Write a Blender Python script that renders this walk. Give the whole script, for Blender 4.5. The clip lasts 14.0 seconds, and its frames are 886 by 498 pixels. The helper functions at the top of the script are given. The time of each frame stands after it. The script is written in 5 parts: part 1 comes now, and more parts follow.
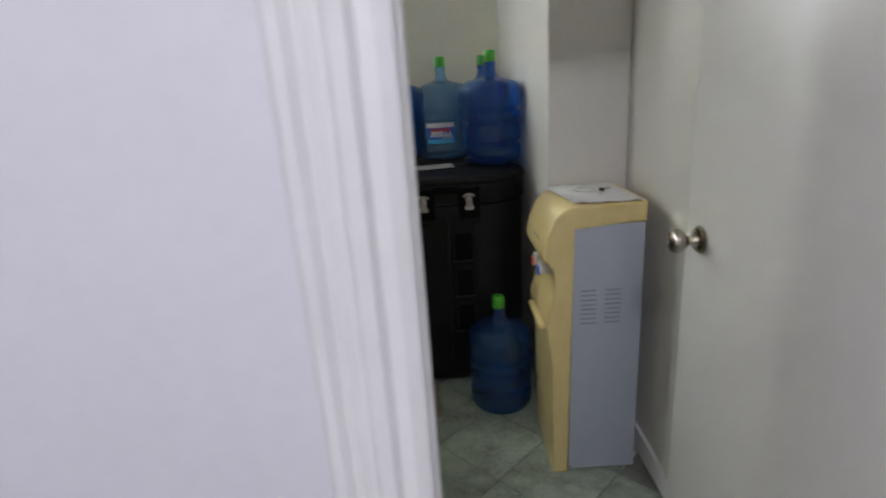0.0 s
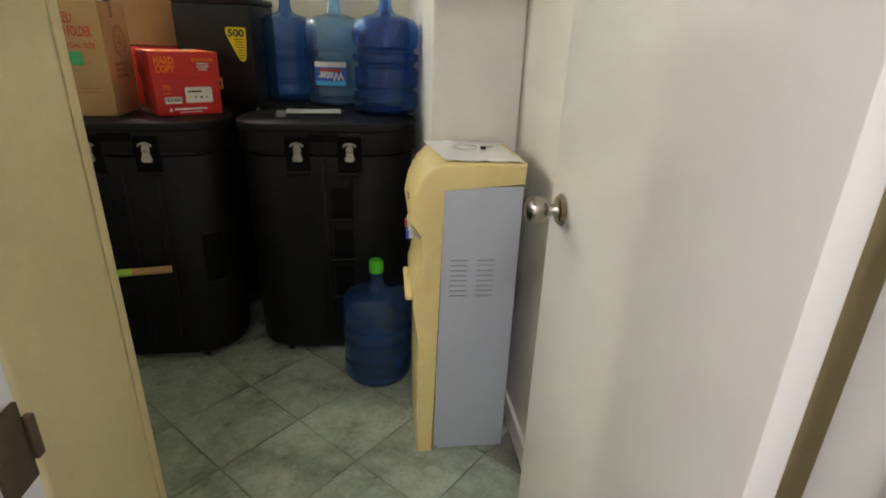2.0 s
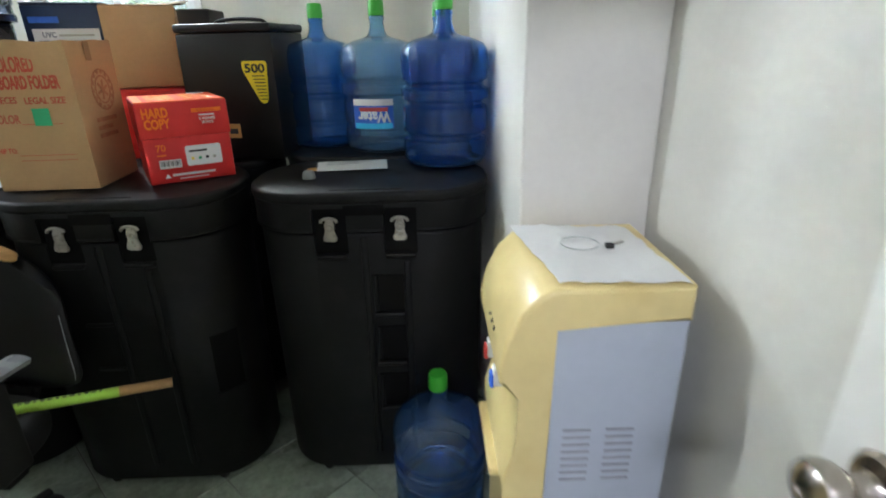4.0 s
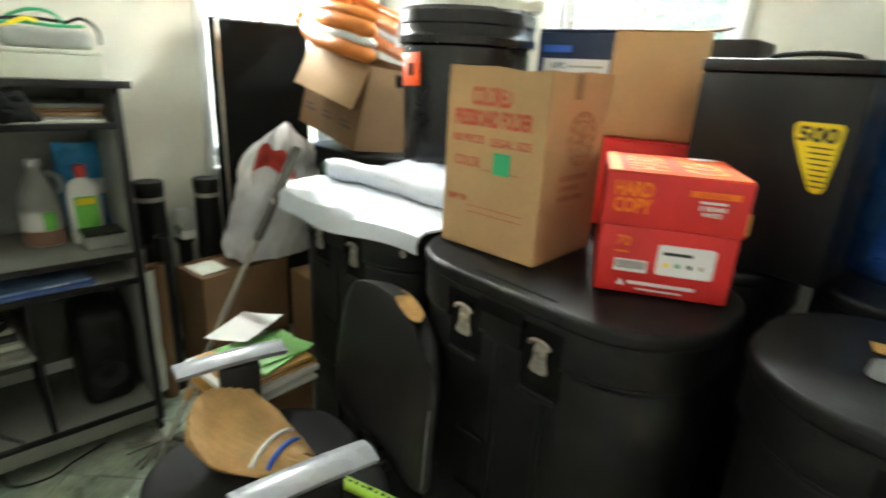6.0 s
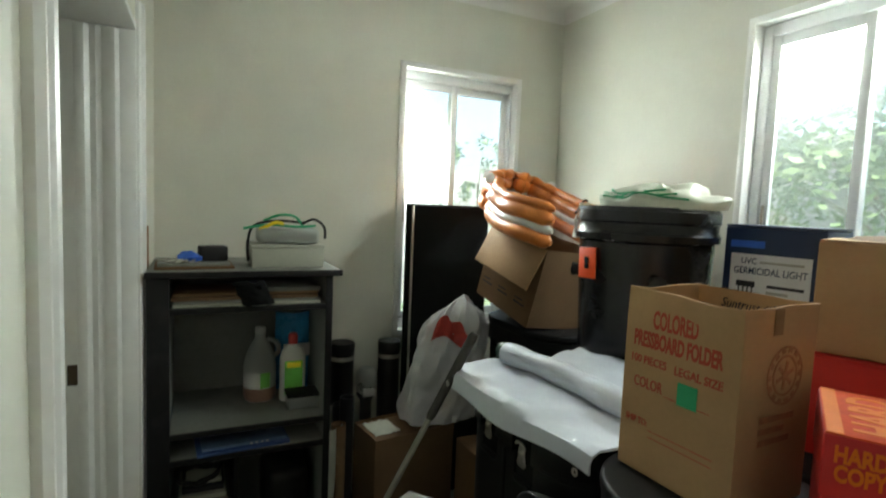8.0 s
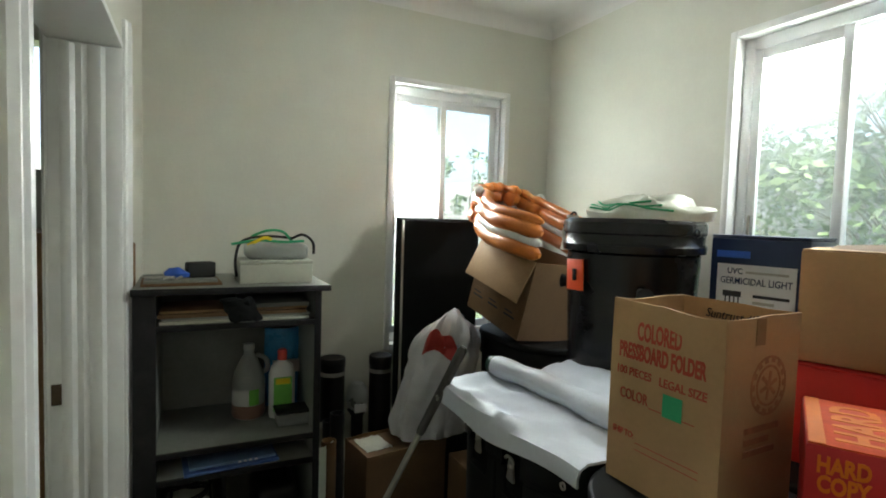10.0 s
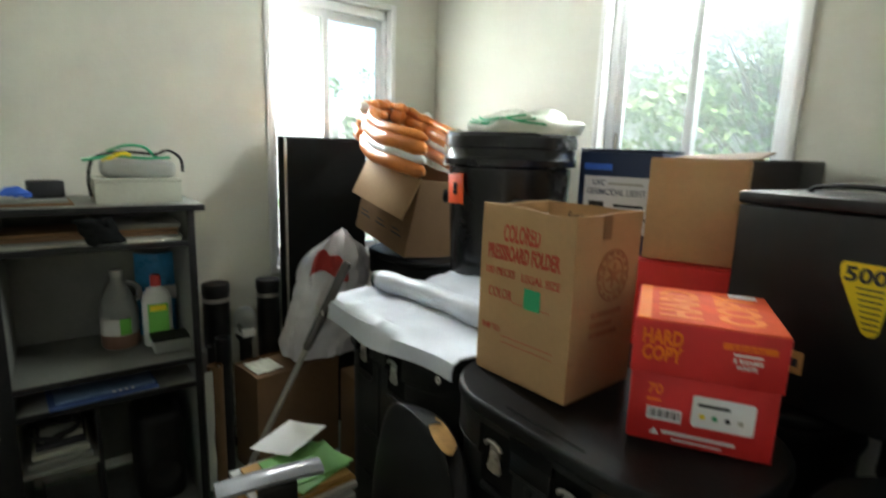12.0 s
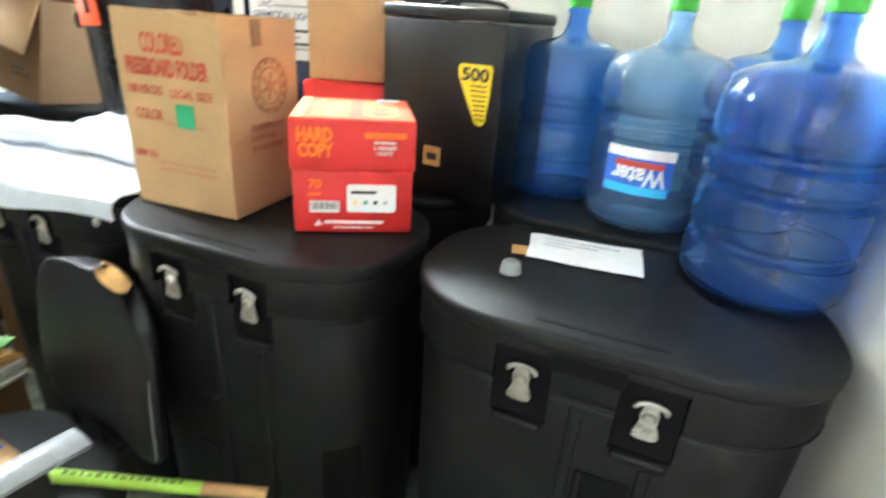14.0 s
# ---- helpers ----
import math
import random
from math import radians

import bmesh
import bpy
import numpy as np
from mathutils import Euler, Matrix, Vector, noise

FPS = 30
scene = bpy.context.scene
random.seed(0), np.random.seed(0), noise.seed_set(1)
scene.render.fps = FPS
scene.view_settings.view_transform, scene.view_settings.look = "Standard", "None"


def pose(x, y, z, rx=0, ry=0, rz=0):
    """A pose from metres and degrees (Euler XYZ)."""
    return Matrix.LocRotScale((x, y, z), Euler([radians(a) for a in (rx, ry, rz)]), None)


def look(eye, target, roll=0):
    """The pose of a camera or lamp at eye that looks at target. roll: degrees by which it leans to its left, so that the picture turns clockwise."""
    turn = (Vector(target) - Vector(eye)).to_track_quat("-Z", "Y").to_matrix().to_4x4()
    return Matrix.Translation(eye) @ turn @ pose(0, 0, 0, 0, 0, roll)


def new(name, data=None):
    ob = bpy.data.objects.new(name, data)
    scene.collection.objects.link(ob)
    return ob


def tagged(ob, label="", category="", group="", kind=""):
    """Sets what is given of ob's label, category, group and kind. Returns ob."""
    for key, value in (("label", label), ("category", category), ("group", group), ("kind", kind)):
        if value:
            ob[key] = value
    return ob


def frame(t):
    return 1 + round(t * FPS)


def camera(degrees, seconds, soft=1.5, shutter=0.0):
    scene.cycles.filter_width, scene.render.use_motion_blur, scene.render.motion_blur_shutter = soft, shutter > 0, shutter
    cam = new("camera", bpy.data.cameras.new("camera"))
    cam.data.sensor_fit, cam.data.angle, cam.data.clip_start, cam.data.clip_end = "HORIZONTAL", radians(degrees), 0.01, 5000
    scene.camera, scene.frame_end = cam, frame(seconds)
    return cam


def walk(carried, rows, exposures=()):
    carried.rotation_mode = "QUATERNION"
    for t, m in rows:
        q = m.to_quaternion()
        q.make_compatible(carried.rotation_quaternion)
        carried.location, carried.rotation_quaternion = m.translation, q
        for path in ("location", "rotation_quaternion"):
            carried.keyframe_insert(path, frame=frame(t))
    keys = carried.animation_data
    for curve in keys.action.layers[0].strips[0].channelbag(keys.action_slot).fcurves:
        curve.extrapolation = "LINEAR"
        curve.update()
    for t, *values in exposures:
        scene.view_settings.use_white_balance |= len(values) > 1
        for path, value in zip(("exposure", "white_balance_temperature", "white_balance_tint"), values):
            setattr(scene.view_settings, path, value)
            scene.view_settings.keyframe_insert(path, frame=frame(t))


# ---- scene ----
cam = camera(80.5, 14.0, soft=1.8, shutter=0.4)
PATH = [
    (0, (0.214, -0.066, 1.382), (0.197, 1.842, 0.782), -3.9),
    (0.5, (0.333, 0.021, 1.36), (0.491, 1.903, 0.702), -4.2),
    (1, (0.432, 0.087, 1.332), (0.635, 1.946, 0.624), -3.5),
    (1.5, (0.457, 0.109, 1.32), (0.698, 1.954, 0.586), 0.1),
    (2, (0.446, 0.122, 1.313), (0.67, 1.963, 0.564), 1.9),
    (2.2, (0.442, 0.127, 1.315), (0.651, 1.971, 0.568), 1.7),
    (4.3, (0.4, 0.921, 1.378), (0.35, 2.785, 0.655), -2.5),
    (4.5, (0.39, 1.031, 1.38), (0.235, 2.895, 0.674), -2.8),
    (5, (0.292, 1.188, 1.402), (-0.086, 3.023, 0.702), -1.9),
    (5.5, (0.182, 1.275, 1.409), (-0.629, 2.974, 0.732), 0.5),
    (6, (0.076, 1.378, 1.382), (-1.281, 2.701, 0.744), 3.2),
    (6.5, (0.022, 1.368, 1.395), (-1.576, 2.359, 0.714), 6.5),
    (7, (0.014, 1.358, 1.479), (-1.725, 2.178, 0.928), 6.7),
    (7.5, (0.025, 1.357, 1.508), (-1.772, 2.157, 1.146), 4.5),
    (8, (0.063, 1.359, 1.558), (-1.741, 2.206, 1.393), 2.4),
    (8.2, (0.069, 1.35, 1.564), (-1.728, 2.221, 1.453), 2.1),
    (10.5, (0.076, 1.394, 1.556), (-1.723, 2.26, 1.44), 1.7),
    (11, (0.079, 1.404, 1.541), (-1.696, 2.315, 1.411), 1.4),
    (11.5, (0.084, 1.404, 1.543), (-1.631, 2.414, 1.35), 1.7),
    (12, (0.114, 1.424, 1.512), (-1.459, 2.605, 1.145), 1.9),
    (12.5, (0.157, 1.423, 1.442), (-1.191, 2.738, 0.77), 3.1),
    (13, (0.192, 1.414, 1.399), (-0.917, 2.819, 0.506), 4.7),
    (13.5, (0.217, 1.416, 1.387), (-0.695, 2.929, 0.45), 5.8),
    (14, (0.247, 1.445, 1.418), (-0.425, 3.149, 0.615), 4.1),
]
walk(cam, [(t, look(eye, target, roll)) for t, eye, target, roll in PATH],
     exposures=[(0, 3.6, 6400, 16), (0.5, 3.8, 7000, 18), (1.5, 4.28, 7500, 15), (2.2, 4.28, 7200, 13), (4.5, 4.88, 5850, 12), (5.5, 5.15, 5950, 10), (6, 5.3, 6600, 7), (6.5, 5.0, 6800, 5), (7, 4.38, 6900, 4), (7.5, 3.88, 6800, 4), (8.2, 3.58, 6500, 5), (11.5, 3.64, 6500, 10), (12.5, 5.08, 6300, 10), (13, 5.95, 6400, 13), (14, 6.25, 6000, 10)])

# ---- world and light ----
world = bpy.data.worlds.new("world")
scene.world = world
world.use_nodes = True
wn = world.node_tree
sky = wn.nodes.new("ShaderNodeTexSky")
sky.sky_type = "NISHITA"
sky.sun_disc = False
sky.sun_elevation, sky.sun_rotation = radians(67), radians(143)
sky.air_density, sky.dust_density = 1.0, 4.0
wn.nodes["Background"].inputs[1].default_value = 0.05
wn.links.new(sky.outputs[0], wn.nodes["Background"].inputs[0])


def lamp(name, kind, energy, m, color=(1, 1, 1), size=1.0, size_y=None):
    data = bpy.data.lights.new(name, kind)
    data.energy, data.color = energy, color
    if kind == "SUN":
        data.angle = radians(size)
    elif kind == "AREA":
        data.size = size
        if size_y:
            data.shape, data.size_y = "RECTANGLE", size_y
    ob = new(name, data)
    ob.matrix_world = m
    return ob


lamp("sun", "SUN", 1.4, look((0, 0, 6), (-1.5, 2.0, 0)), (1.0, 0.97, 0.92), 12)
lamp("hall_lamp", "AREA", 2.5, look((0.15, -0.95, 2.6), (0.15, -0.95, 0)), (0.92, 0.93, 1.0), 0.6, 0.2)

# daylight of the two windows, from lamps in their openings
lamp("window_light_north", "AREA", 1.9, look((-0.99, 3.475, 2.23), (-1.0, 2.3, 1.4)), (0.96, 1.0, 0.98), 0.64, 0.10)
lamp("window_light_west", "AREA", 1.05, look((-2.715, 2.46, 1.92), (-1.0, 2.2, 1.5)), (0.96, 1.0, 0.98), 0.10, 0.55)
# added fill lamp, unseen behind the south wall, to brighten the second doorway
lamp("side_room_light", "AREA", 0.035, look((-0.42, 0.75, 1.55), (-1.9, 1.05, 1.35)), (1.0, 0.98, 0.92), 0.2, 1.3)

# ---- materials ----
def mat(name, color, rough=0.6, metal=0.0, var=0.12, scale=6.0, fine=80.0, bump=0.15, stain=None, stain_amt=0.0, spec=0.5, transmission=0.0, ior=1.45, alt=None, coat=0.0):
    """Principled surface whose colour varies at two scales, with fine relief and optional stains."""
    m = bpy.data.materials.new(name)
    m.use_nodes = True
    nt = m.node_tree
    b = nt.nodes["Principled BSDF"]
    co = nt.nodes.new("ShaderNodeTexCoord")
    info = nt.nodes.new("ShaderNodeObjectInfo")
    add = nt.nodes.new("ShaderNodeVectorMath")
    add.operation = "ADD"
    nt.links.new(co.outputs["Object"], add.inputs[0])
    nt.links.new(info.outputs["Random"], add.inputs[1])

    def noise_at(s, detail=4.0):
        n = nt.nodes.new("ShaderNodeTexNoise")
        n.inputs["Scale"].default_value, n.inputs["Detail"].default_value = s, detail
        nt.links.new(add.outputs[0], n.inputs["Vector"])
        return n

    big, small = noise_at(scale), noise_at(fine, 3.0)
    ramp = nt.nodes.new("ShaderNodeMapRange")
    ramp.inputs["From Min"].default_value, ramp.inputs["From Max"].default_value = 0.3, 0.7
    ramp.inputs["To Min"].default_value, ramp.inputs["To Max"].default_value = 1 - var, 1 + var
    nt.links.new(big.outputs["Fac"], ramp.inputs["Value"])
    ramp2 = nt.nodes.new("ShaderNodeMapRange")
    ramp2.inputs["From Min"].default_value, ramp2.inputs["From Max"].default_value = 0.3, 0.7
    ramp2.inputs["To Min"].default_value, ramp2.inputs["To Max"].default_value = 1 - var * 0.5, 1 + var * 0.5
    nt.links.new(small.outputs["Fac"], ramp2.inputs["Value"])
    mul = nt.nodes.new("ShaderNodeMath")
    mul.operation = "MULTIPLY"
    nt.links.new(ramp.outputs[0], mul.inputs[0])
    nt.links.new(ramp2.outputs[0], mul.inputs[1])
    col = nt.nodes.new("ShaderNodeVectorMath")
    col.operation = "SCALE"
    col.inputs[0].default_value = color
    nt.links.new(mul.outputs[0], col.inputs["Scale"])
    last = col.outputs[0]
    if stain:
        st = noise_at(scale * 2.3, 8.0)
        sr = nt.nodes.new("ShaderNodeMapRange")
        sr.inputs["From Min"].default_value, sr.inputs["From Max"].default_value = 0.52, 0.72
        sr.inputs["To Max"].default_value = stain_amt
        nt.links.new(st.outputs["Fac"], sr.inputs["Value"])
        mix = nt.nodes.new("ShaderNodeMix")
        mix.data_type = "RGBA"
        nt.links.new(sr.outputs[0], mix.inputs["Factor"])
        nt.links.new(last, mix.inputs["A"])
        mix.inputs["B"].default_value = (*stain, 1)
        last = mix.outputs["Result"]
    nt.links.new(last, b.inputs["Base Color"])
    rr = nt.nodes.new("ShaderNodeMapRange")
    rr.inputs["To Min"].default_value, rr.inputs["To Max"].default_value = max(0.02, rough - 0.1), min(1.0, rough + 0.1)
    nt.links.new(big.outputs["Fac"], rr.inputs["Value"])
    nt.links.new(rr.outputs[0], b.inputs["Roughness"])
    b.inputs["Metallic"].default_value = metal
    b.inputs["Specular IOR Level"].default_value = spec
    b.inputs["Transmission Weight"].default_value = transmission
    b.inputs["IOR"].default_value = ior
    b.inputs["Coat Weight"].default_value = coat
    if bump:
        bp = nt.nodes.new("ShaderNodeBump")
        bp.inputs["Strength"].default_value, bp.inputs["Distance"].default_value = bump, 0.002
        nt.links.new(small.outputs["Fac"], bp.inputs["Height"])
        nt.links.new(bp.outputs[0], b.inputs["Normal"])
    return m


M_WALL = mat("wall_paint", (0.68, 0.675, 0.59), 0.55, var=0.03, scale=1.5, fine=60, bump=0.12, stain=(0.62, 0.6, 0.5), stain_amt=0.12)
M_PILLAR = mat("white_wall_paint", (0.72, 0.705, 0.655), 0.5, var=0.03, scale=1.5, fine=60, bump=0.1)
M_CREAM = mat("cream_paint", (0.80, 0.69, 0.40), 0.5, var=0.04, scale=2, fine=60, bump=0.1)
M_HALL = mat("hall_paint", (0.78, 0.77, 0.80), 0.55, var=0.03, scale=1.5, fine=60, bump=0.1)
M_CEIL = mat("ceiling_paint", (0.8, 0.79, 0.76), 0.7, var=0.02, scale=1.5, fine=60)
M_TRIM = mat("white_enamel", (0.84, 0.84, 0.82), 0.32, var=0.03, scale=3, fine=40, bump=0.05)
M_DOOR = mat("door_enamel", (0.78, 0.77, 0.74), 0.32, var=0.01, scale=0.7, fine=30, bump=0.0)
M_TILE = mat("green_ceramic_tile", (0.28, 0.33, 0.26), 0.3, var=0.26, scale=9, fine=60, bump=0.04, stain=(0.47, 0.50, 0.43), stain_amt=0.6)
M_GROUT = mat("grout", (0.2, 0.21, 0.18), 0.9, var=0.2, scale=8)
M_BLACK = mat("black_polyethylene", (0.0065, 0.0068, 0.0070), 0.50, var=0.25, scale=7, fine=220, bump=0.5, stain=(0.022, 0.021, 0.020), stain_amt=0.3, spec=0.28)
M_DRUM = mat("glossy_black_plastic", (0.008, 0.008, 0.009), 0.26, var=0.2, scale=7, fine=120, bump=0.2, spec=0.5)
M_BLACK2 = mat("black_leatherette", (0.008, 0.008, 0.009), 0.40, var=0.2, scale=7, fine=260, bump=0.4, spec=0.38)
M_FABRIC = mat("black_mesh_fabric", (0.010, 0.010, 0.011), 0.78, var=0.2, scale=7, fine=400, bump=0.6)
# near-black that stands for shade in recesses; also the drum label's window
M_DARK = mat("shade_and_label_black", (0.004, 0.004, 0.004), 0.8, var=0.1, spec=0.15)
M_CARD = mat("kraft_cardboard", (0.45, 0.28, 0.135), 0.75, var=0.06, scale=4, fine=90, bump=0.12, stain=(0.40, 0.24, 0.11), stain_amt=0.3)
M_CARDIN = mat("kraft_inner_face", (0.29, 0.172, 0.08), 0.8, var=0.08, scale=4, fine=90, bump=0.12)
# dull brown lowered further to carry the shade on rear and floor cartons
M_CARD2 = mat("shaded_dull_cardboard", (0.165, 0.093, 0.042), 0.8, var=0.1, scale=4, fine=90, bump=0.15, stain=(0.13, 0.072, 0.032), stain_amt=0.4)
M_BLACKCARD = mat("black_printed_card", (0.018, 0.017, 0.017), 0.6, var=0.15, scale=5, fine=80)
M_RED = mat("red_printed_card", (0.62, 0.022, 0.02), 0.52, var=0.05, scale=5, fine=60, bump=0.05, stain=(0.5, 0.03, 0.02), stain_amt=0.3)
M_REDTOP = mat("orange_red_print", (0.72, 0.10, 0.03), 0.75, var=0.12, scale=9, fine=60, bump=0.05, spec=0.12)
M_ORANGEINK = mat("orange_ink", (0.82, 0.20, 0.02), 0.65, var=0.05, spec=0.15)
M_WHITEINK = mat("white_print", (0.8, 0.8, 0.8), 0.5, var=0.03)
M_REDINK = mat("red_ink", (0.42, 0.06, 0.03), 0.7, var=0.1)
M_INK = mat("dark_ink", (0.03, 0.03, 0.035), 0.7, var=0.1)
M_GREENSQ = mat("green_sticker", (0.03, 0.36, 0.16), 0.5, var=0.05)
M_PAPER = mat("white_paper", (0.68, 0.68, 0.66), 0.7, var=0.03, scale=5)
M_YELLOW = mat("yellow_sticker", (0.85, 0.66, 0.02), 0.4, var=0.04)
M_JUG = mat("blue_polycarbonate", (0.19, 0.46, 0.90), -0.06, var=0.05, scale=3, bump=0.0, transmission=0.95, ior=1.45)
M_JUGCLEAR = mat("pale_blue_polycarbonate", (0.45, 0.69, 0.95), -0.06, var=0.05, scale=3, bump=0.0, transmission=0.95, ior=1.45)
M_WATER = mat("clear_water", (0.55, 0.75, 0.95), -0.06, var=0.02, scale=3, bump=0.0, transmission=1.0, ior=1.33)
M_CAP = mat("green_cap_plastic", (0.05, 0.38, 0.03), 0.4, var=0.06)
M_LATCH = mat("galvanised_latch", (0.50, 0.48, 0.43), 0.38, metal=0.85, var=0.15, scale=30, stain=(0.2, 0.17, 0.13), stain_amt=0.7)
M_CHROME = mat("brushed_nickel", (0.42, 0.38, 0.33), 0.24, metal=1.0, var=0.08)
M_STEEL = mat("grey_steel_tube", (0.44, 0.42, 0.37), 0.4, metal=0.6, var=0.15)
M_DISPSIDE = mat("blue_grey_coated_steel", (0.43, 0.47, 0.53), 0.42, var=0.03, scale=3, fine=50, bump=0.05, stain=(0.36, 0.4, 0.46), stain_amt=0.2)
M_DISPSLOT = mat("slot_edge_paint", (0.31, 0.31, 0.33), 0.6, var=0.1)
M_DISPCREAM = mat("yellowed_plastic", (0.74, 0.60, 0.27), 0.32, var=0.05, scale=4, fine=40, bump=0.03, stain=(0.66, 0.48, 0.18), stain_amt=0.4)
M_SHELFBLK = mat("black_laminate", (0.010, 0.010, 0.011), 0.5, var=0.2, scale=6, stain=(0.04, 0.04, 0.037), stain_amt=0.3, spec=0.3)
M_SHELFGREY = mat("dusty_grey_laminate", (0.215, 0.225, 0.20), 0.55, var=0.1, scale=5, fine=60, stain=(0.24, 0.25, 0.22), stain_amt=0.4)
M_ARM = mat("grey_armrest_plastic", (0.30, 0.31, 0.34), 0.28, var=0.06)
M_ALU = mat("white_aluminium", (0.84, 0.86, 0.86), 0.35, metal=0.0, var=0.04)
M_TARP = mat("white_vinyl_tarpaulin", (0.62, 0.66, 0.74), 0.45, var=0.05, scale=4, fine=50, bump=0.1)
M_SACK = mat("white_woven_sack", (0.76, 0.75, 0.78), 0.5, var=0.08, scale=8, fine=150, bump=0.3)
M_SACKRED = mat("red_sack_print", (0.55, 0.06, 0.05), 0.5, var=0.1)
M_WOOD = mat("brown_wood", (0.22, 0.12, 0.055), 0.6, var=0.2, scale=8, fine=60)
M_PALEWOOD = mat("pale_wood", (0.48, 0.28, 0.12), 0.55, var=0.15, scale=8, fine=60)
M_FELT = mat("black_felt_board", (0.009, 0.010, 0.010), 0.9, var=0.2, scale=6, fine=200, bump=0.2, spec=0.15)
M_STRAW = mat("broom_straw", (0.42, 0.25, 0.10), 0.7, var=0.18, scale=20, fine=200, bump=0.6)
M_LIME = mat("lime_wrap", (0.40, 0.66, 0.08), 0.4, var=0.06)
M_BLUE = mat("blue_binding", (0.04, 0.14, 0.62), 0.5, var=0.1)
M_GREENFOLDER = mat("green_folder", (0.18, 0.43, 0.11), 0.5, var=0.06)
M_ORANGEFOLDER = mat("tan_folder", (0.60, 0.34, 0.10), 0.6, var=0.06)
M_WHITEPL = mat("white_plastic", (0.72, 0.73, 0.70), 0.35, var=0.04)
M_FROST = mat("frosted_plastic", (0.52, 0.55, 0.52), 0.3, var=0.06, bump=0.0, transmission=0.6, ior=1.3)
M_GREENBOT = mat("green_label", (0.16, 0.50, 0.08), 0.4, var=0.06)
M_BLUEPACK = mat("blue_pack", (0.04, 0.28, 0.55), 0.3, var=0.15, scale=20)
M_ORANGE = mat("orange_vinyl", (0.56, 0.17, 0.03), 0.32, var=0.1, scale=14)
M_LABELRED = mat("orange_red_label", (0.9, 0.10, 0.02), 0.45, var=0.04)
M_NAVY = mat("navy_printed_card", (0.014, 0.03, 0.085), 0.4, var=0.06)
M_OFFWHITE = mat("offwhite_box", (0.46, 0.47, 0.39), 0.45, var=0.05)
M_BAG = mat("clear_plastic_bag", (0.75, 0.77, 0.66), 0.35, var=0.08, scale=10, bump=0.3, transmission=0.35, ior=1.2)
M_RUBBER = mat("black_rubber", (0.012, 0.012, 0.012), 0.7, var=0.1)
M_BROWNWOOD = mat("varnished_panel", (0.40, 0.22, 0.09), 0.4, var=0.15, scale=5)


def glass(name, haze=0.17):
    """Clear glass under a thin translucent veil that scatters the daylight, a haze put over the view."""
    m = bpy.data.materials.new(name)
    m.use_nodes = True
    nt = m.node_tree
    b = nt.nodes["Principled BSDF"]
    b.inputs["Base Color"].default_value = (0.95, 0.98, 0.96, 1)
    b.inputs["Transmission Weight"].default_value, b.inputs["Roughness"].default_value, b.inputs["IOR"].default_value = 1.0, 0.0, 1.45
    veil = nt.nodes.new("ShaderNodeBsdfTranslucent")
    veil.inputs["Color"].default_value = (0.85, 0.92, 0.88, 1)
    spots = nt.nodes.new("ShaderNodeTexNoise")
    spots.inputs["Scale"].default_value = 5.0
    amount = nt.nodes.new("ShaderNodeMapRange")
    amount.inputs["To Min"].default_value, amount.inputs["To Max"].default_value = haze * 0.6, haze * 1.4
    nt.links.new(spots.outputs["Fac"], amount.inputs["Value"])
    mix = nt.nodes.new("ShaderNodeMixShader")
    nt.links.new(amount.outputs[0], mix.inputs[0])
    nt.links.new(b.outputs[0], mix.inputs[1])
    nt.links.new(veil.outputs[0], mix.inputs[2])
    nt.links.new(mix.outputs[0], nt.nodes["Material Output"].inputs["Surface"])
    return m


M_GLASS = glass("window_glass")


# ---- mesh helpers ----
def part(name, bm, material, parent=None, label="", smooth=True):
    me = bpy.data.meshes.new(name)
    bmesh.ops.recalc_face_normals(bm, faces=bm.faces)
    bm.to_mesh(me)
    bm.free()
    if smooth:
        me.polygons.foreach_set("use_smooth", [True] * len(me.polygons))
        me.set_sharp_from_angle(angle=radians(38))
    me.materials.append(material)
    ob = new(name, me)
    ob.parent = parent
    if label:
        ob["label"] = label
    return ob


def thing(name, m, label, category, group="", kind=""):
    ob = new(name)
    ob.empty_display_size = 0.1
    ob.matrix_world = m
    return tagged(ob, label, category, group, kind)


def box(x0, y0, z0, x1, y1, z1, bevel=0.0, seg=2, bm=None):
    own = bmesh.new()
    bmesh.ops.create_cube(own, size=1.0, matrix=Matrix.Translation(((x0 + x1) / 2, (y0 + y1) / 2, (z0 + z1) / 2)) @ Matrix.Diagonal((abs(x1 - x0), abs(y1 - y0), abs(z1 - z0), 1)))
    if bevel:
        bmesh.ops.bevel(own, geom=own.edges[:], offset=bevel, segments=seg, affect="EDGES", profile=0.5)
    return join(bm, own)


def join(bm, own, m=None):
    if m is not None:
        own.transform(m)
    if bm is None:
        return own
    me = bpy.data.meshes.new("tmp")
    own.to_mesh(me)
    own.free()
    bm.from_mesh(me)
    bpy.data.meshes.remove(me)
    return bm


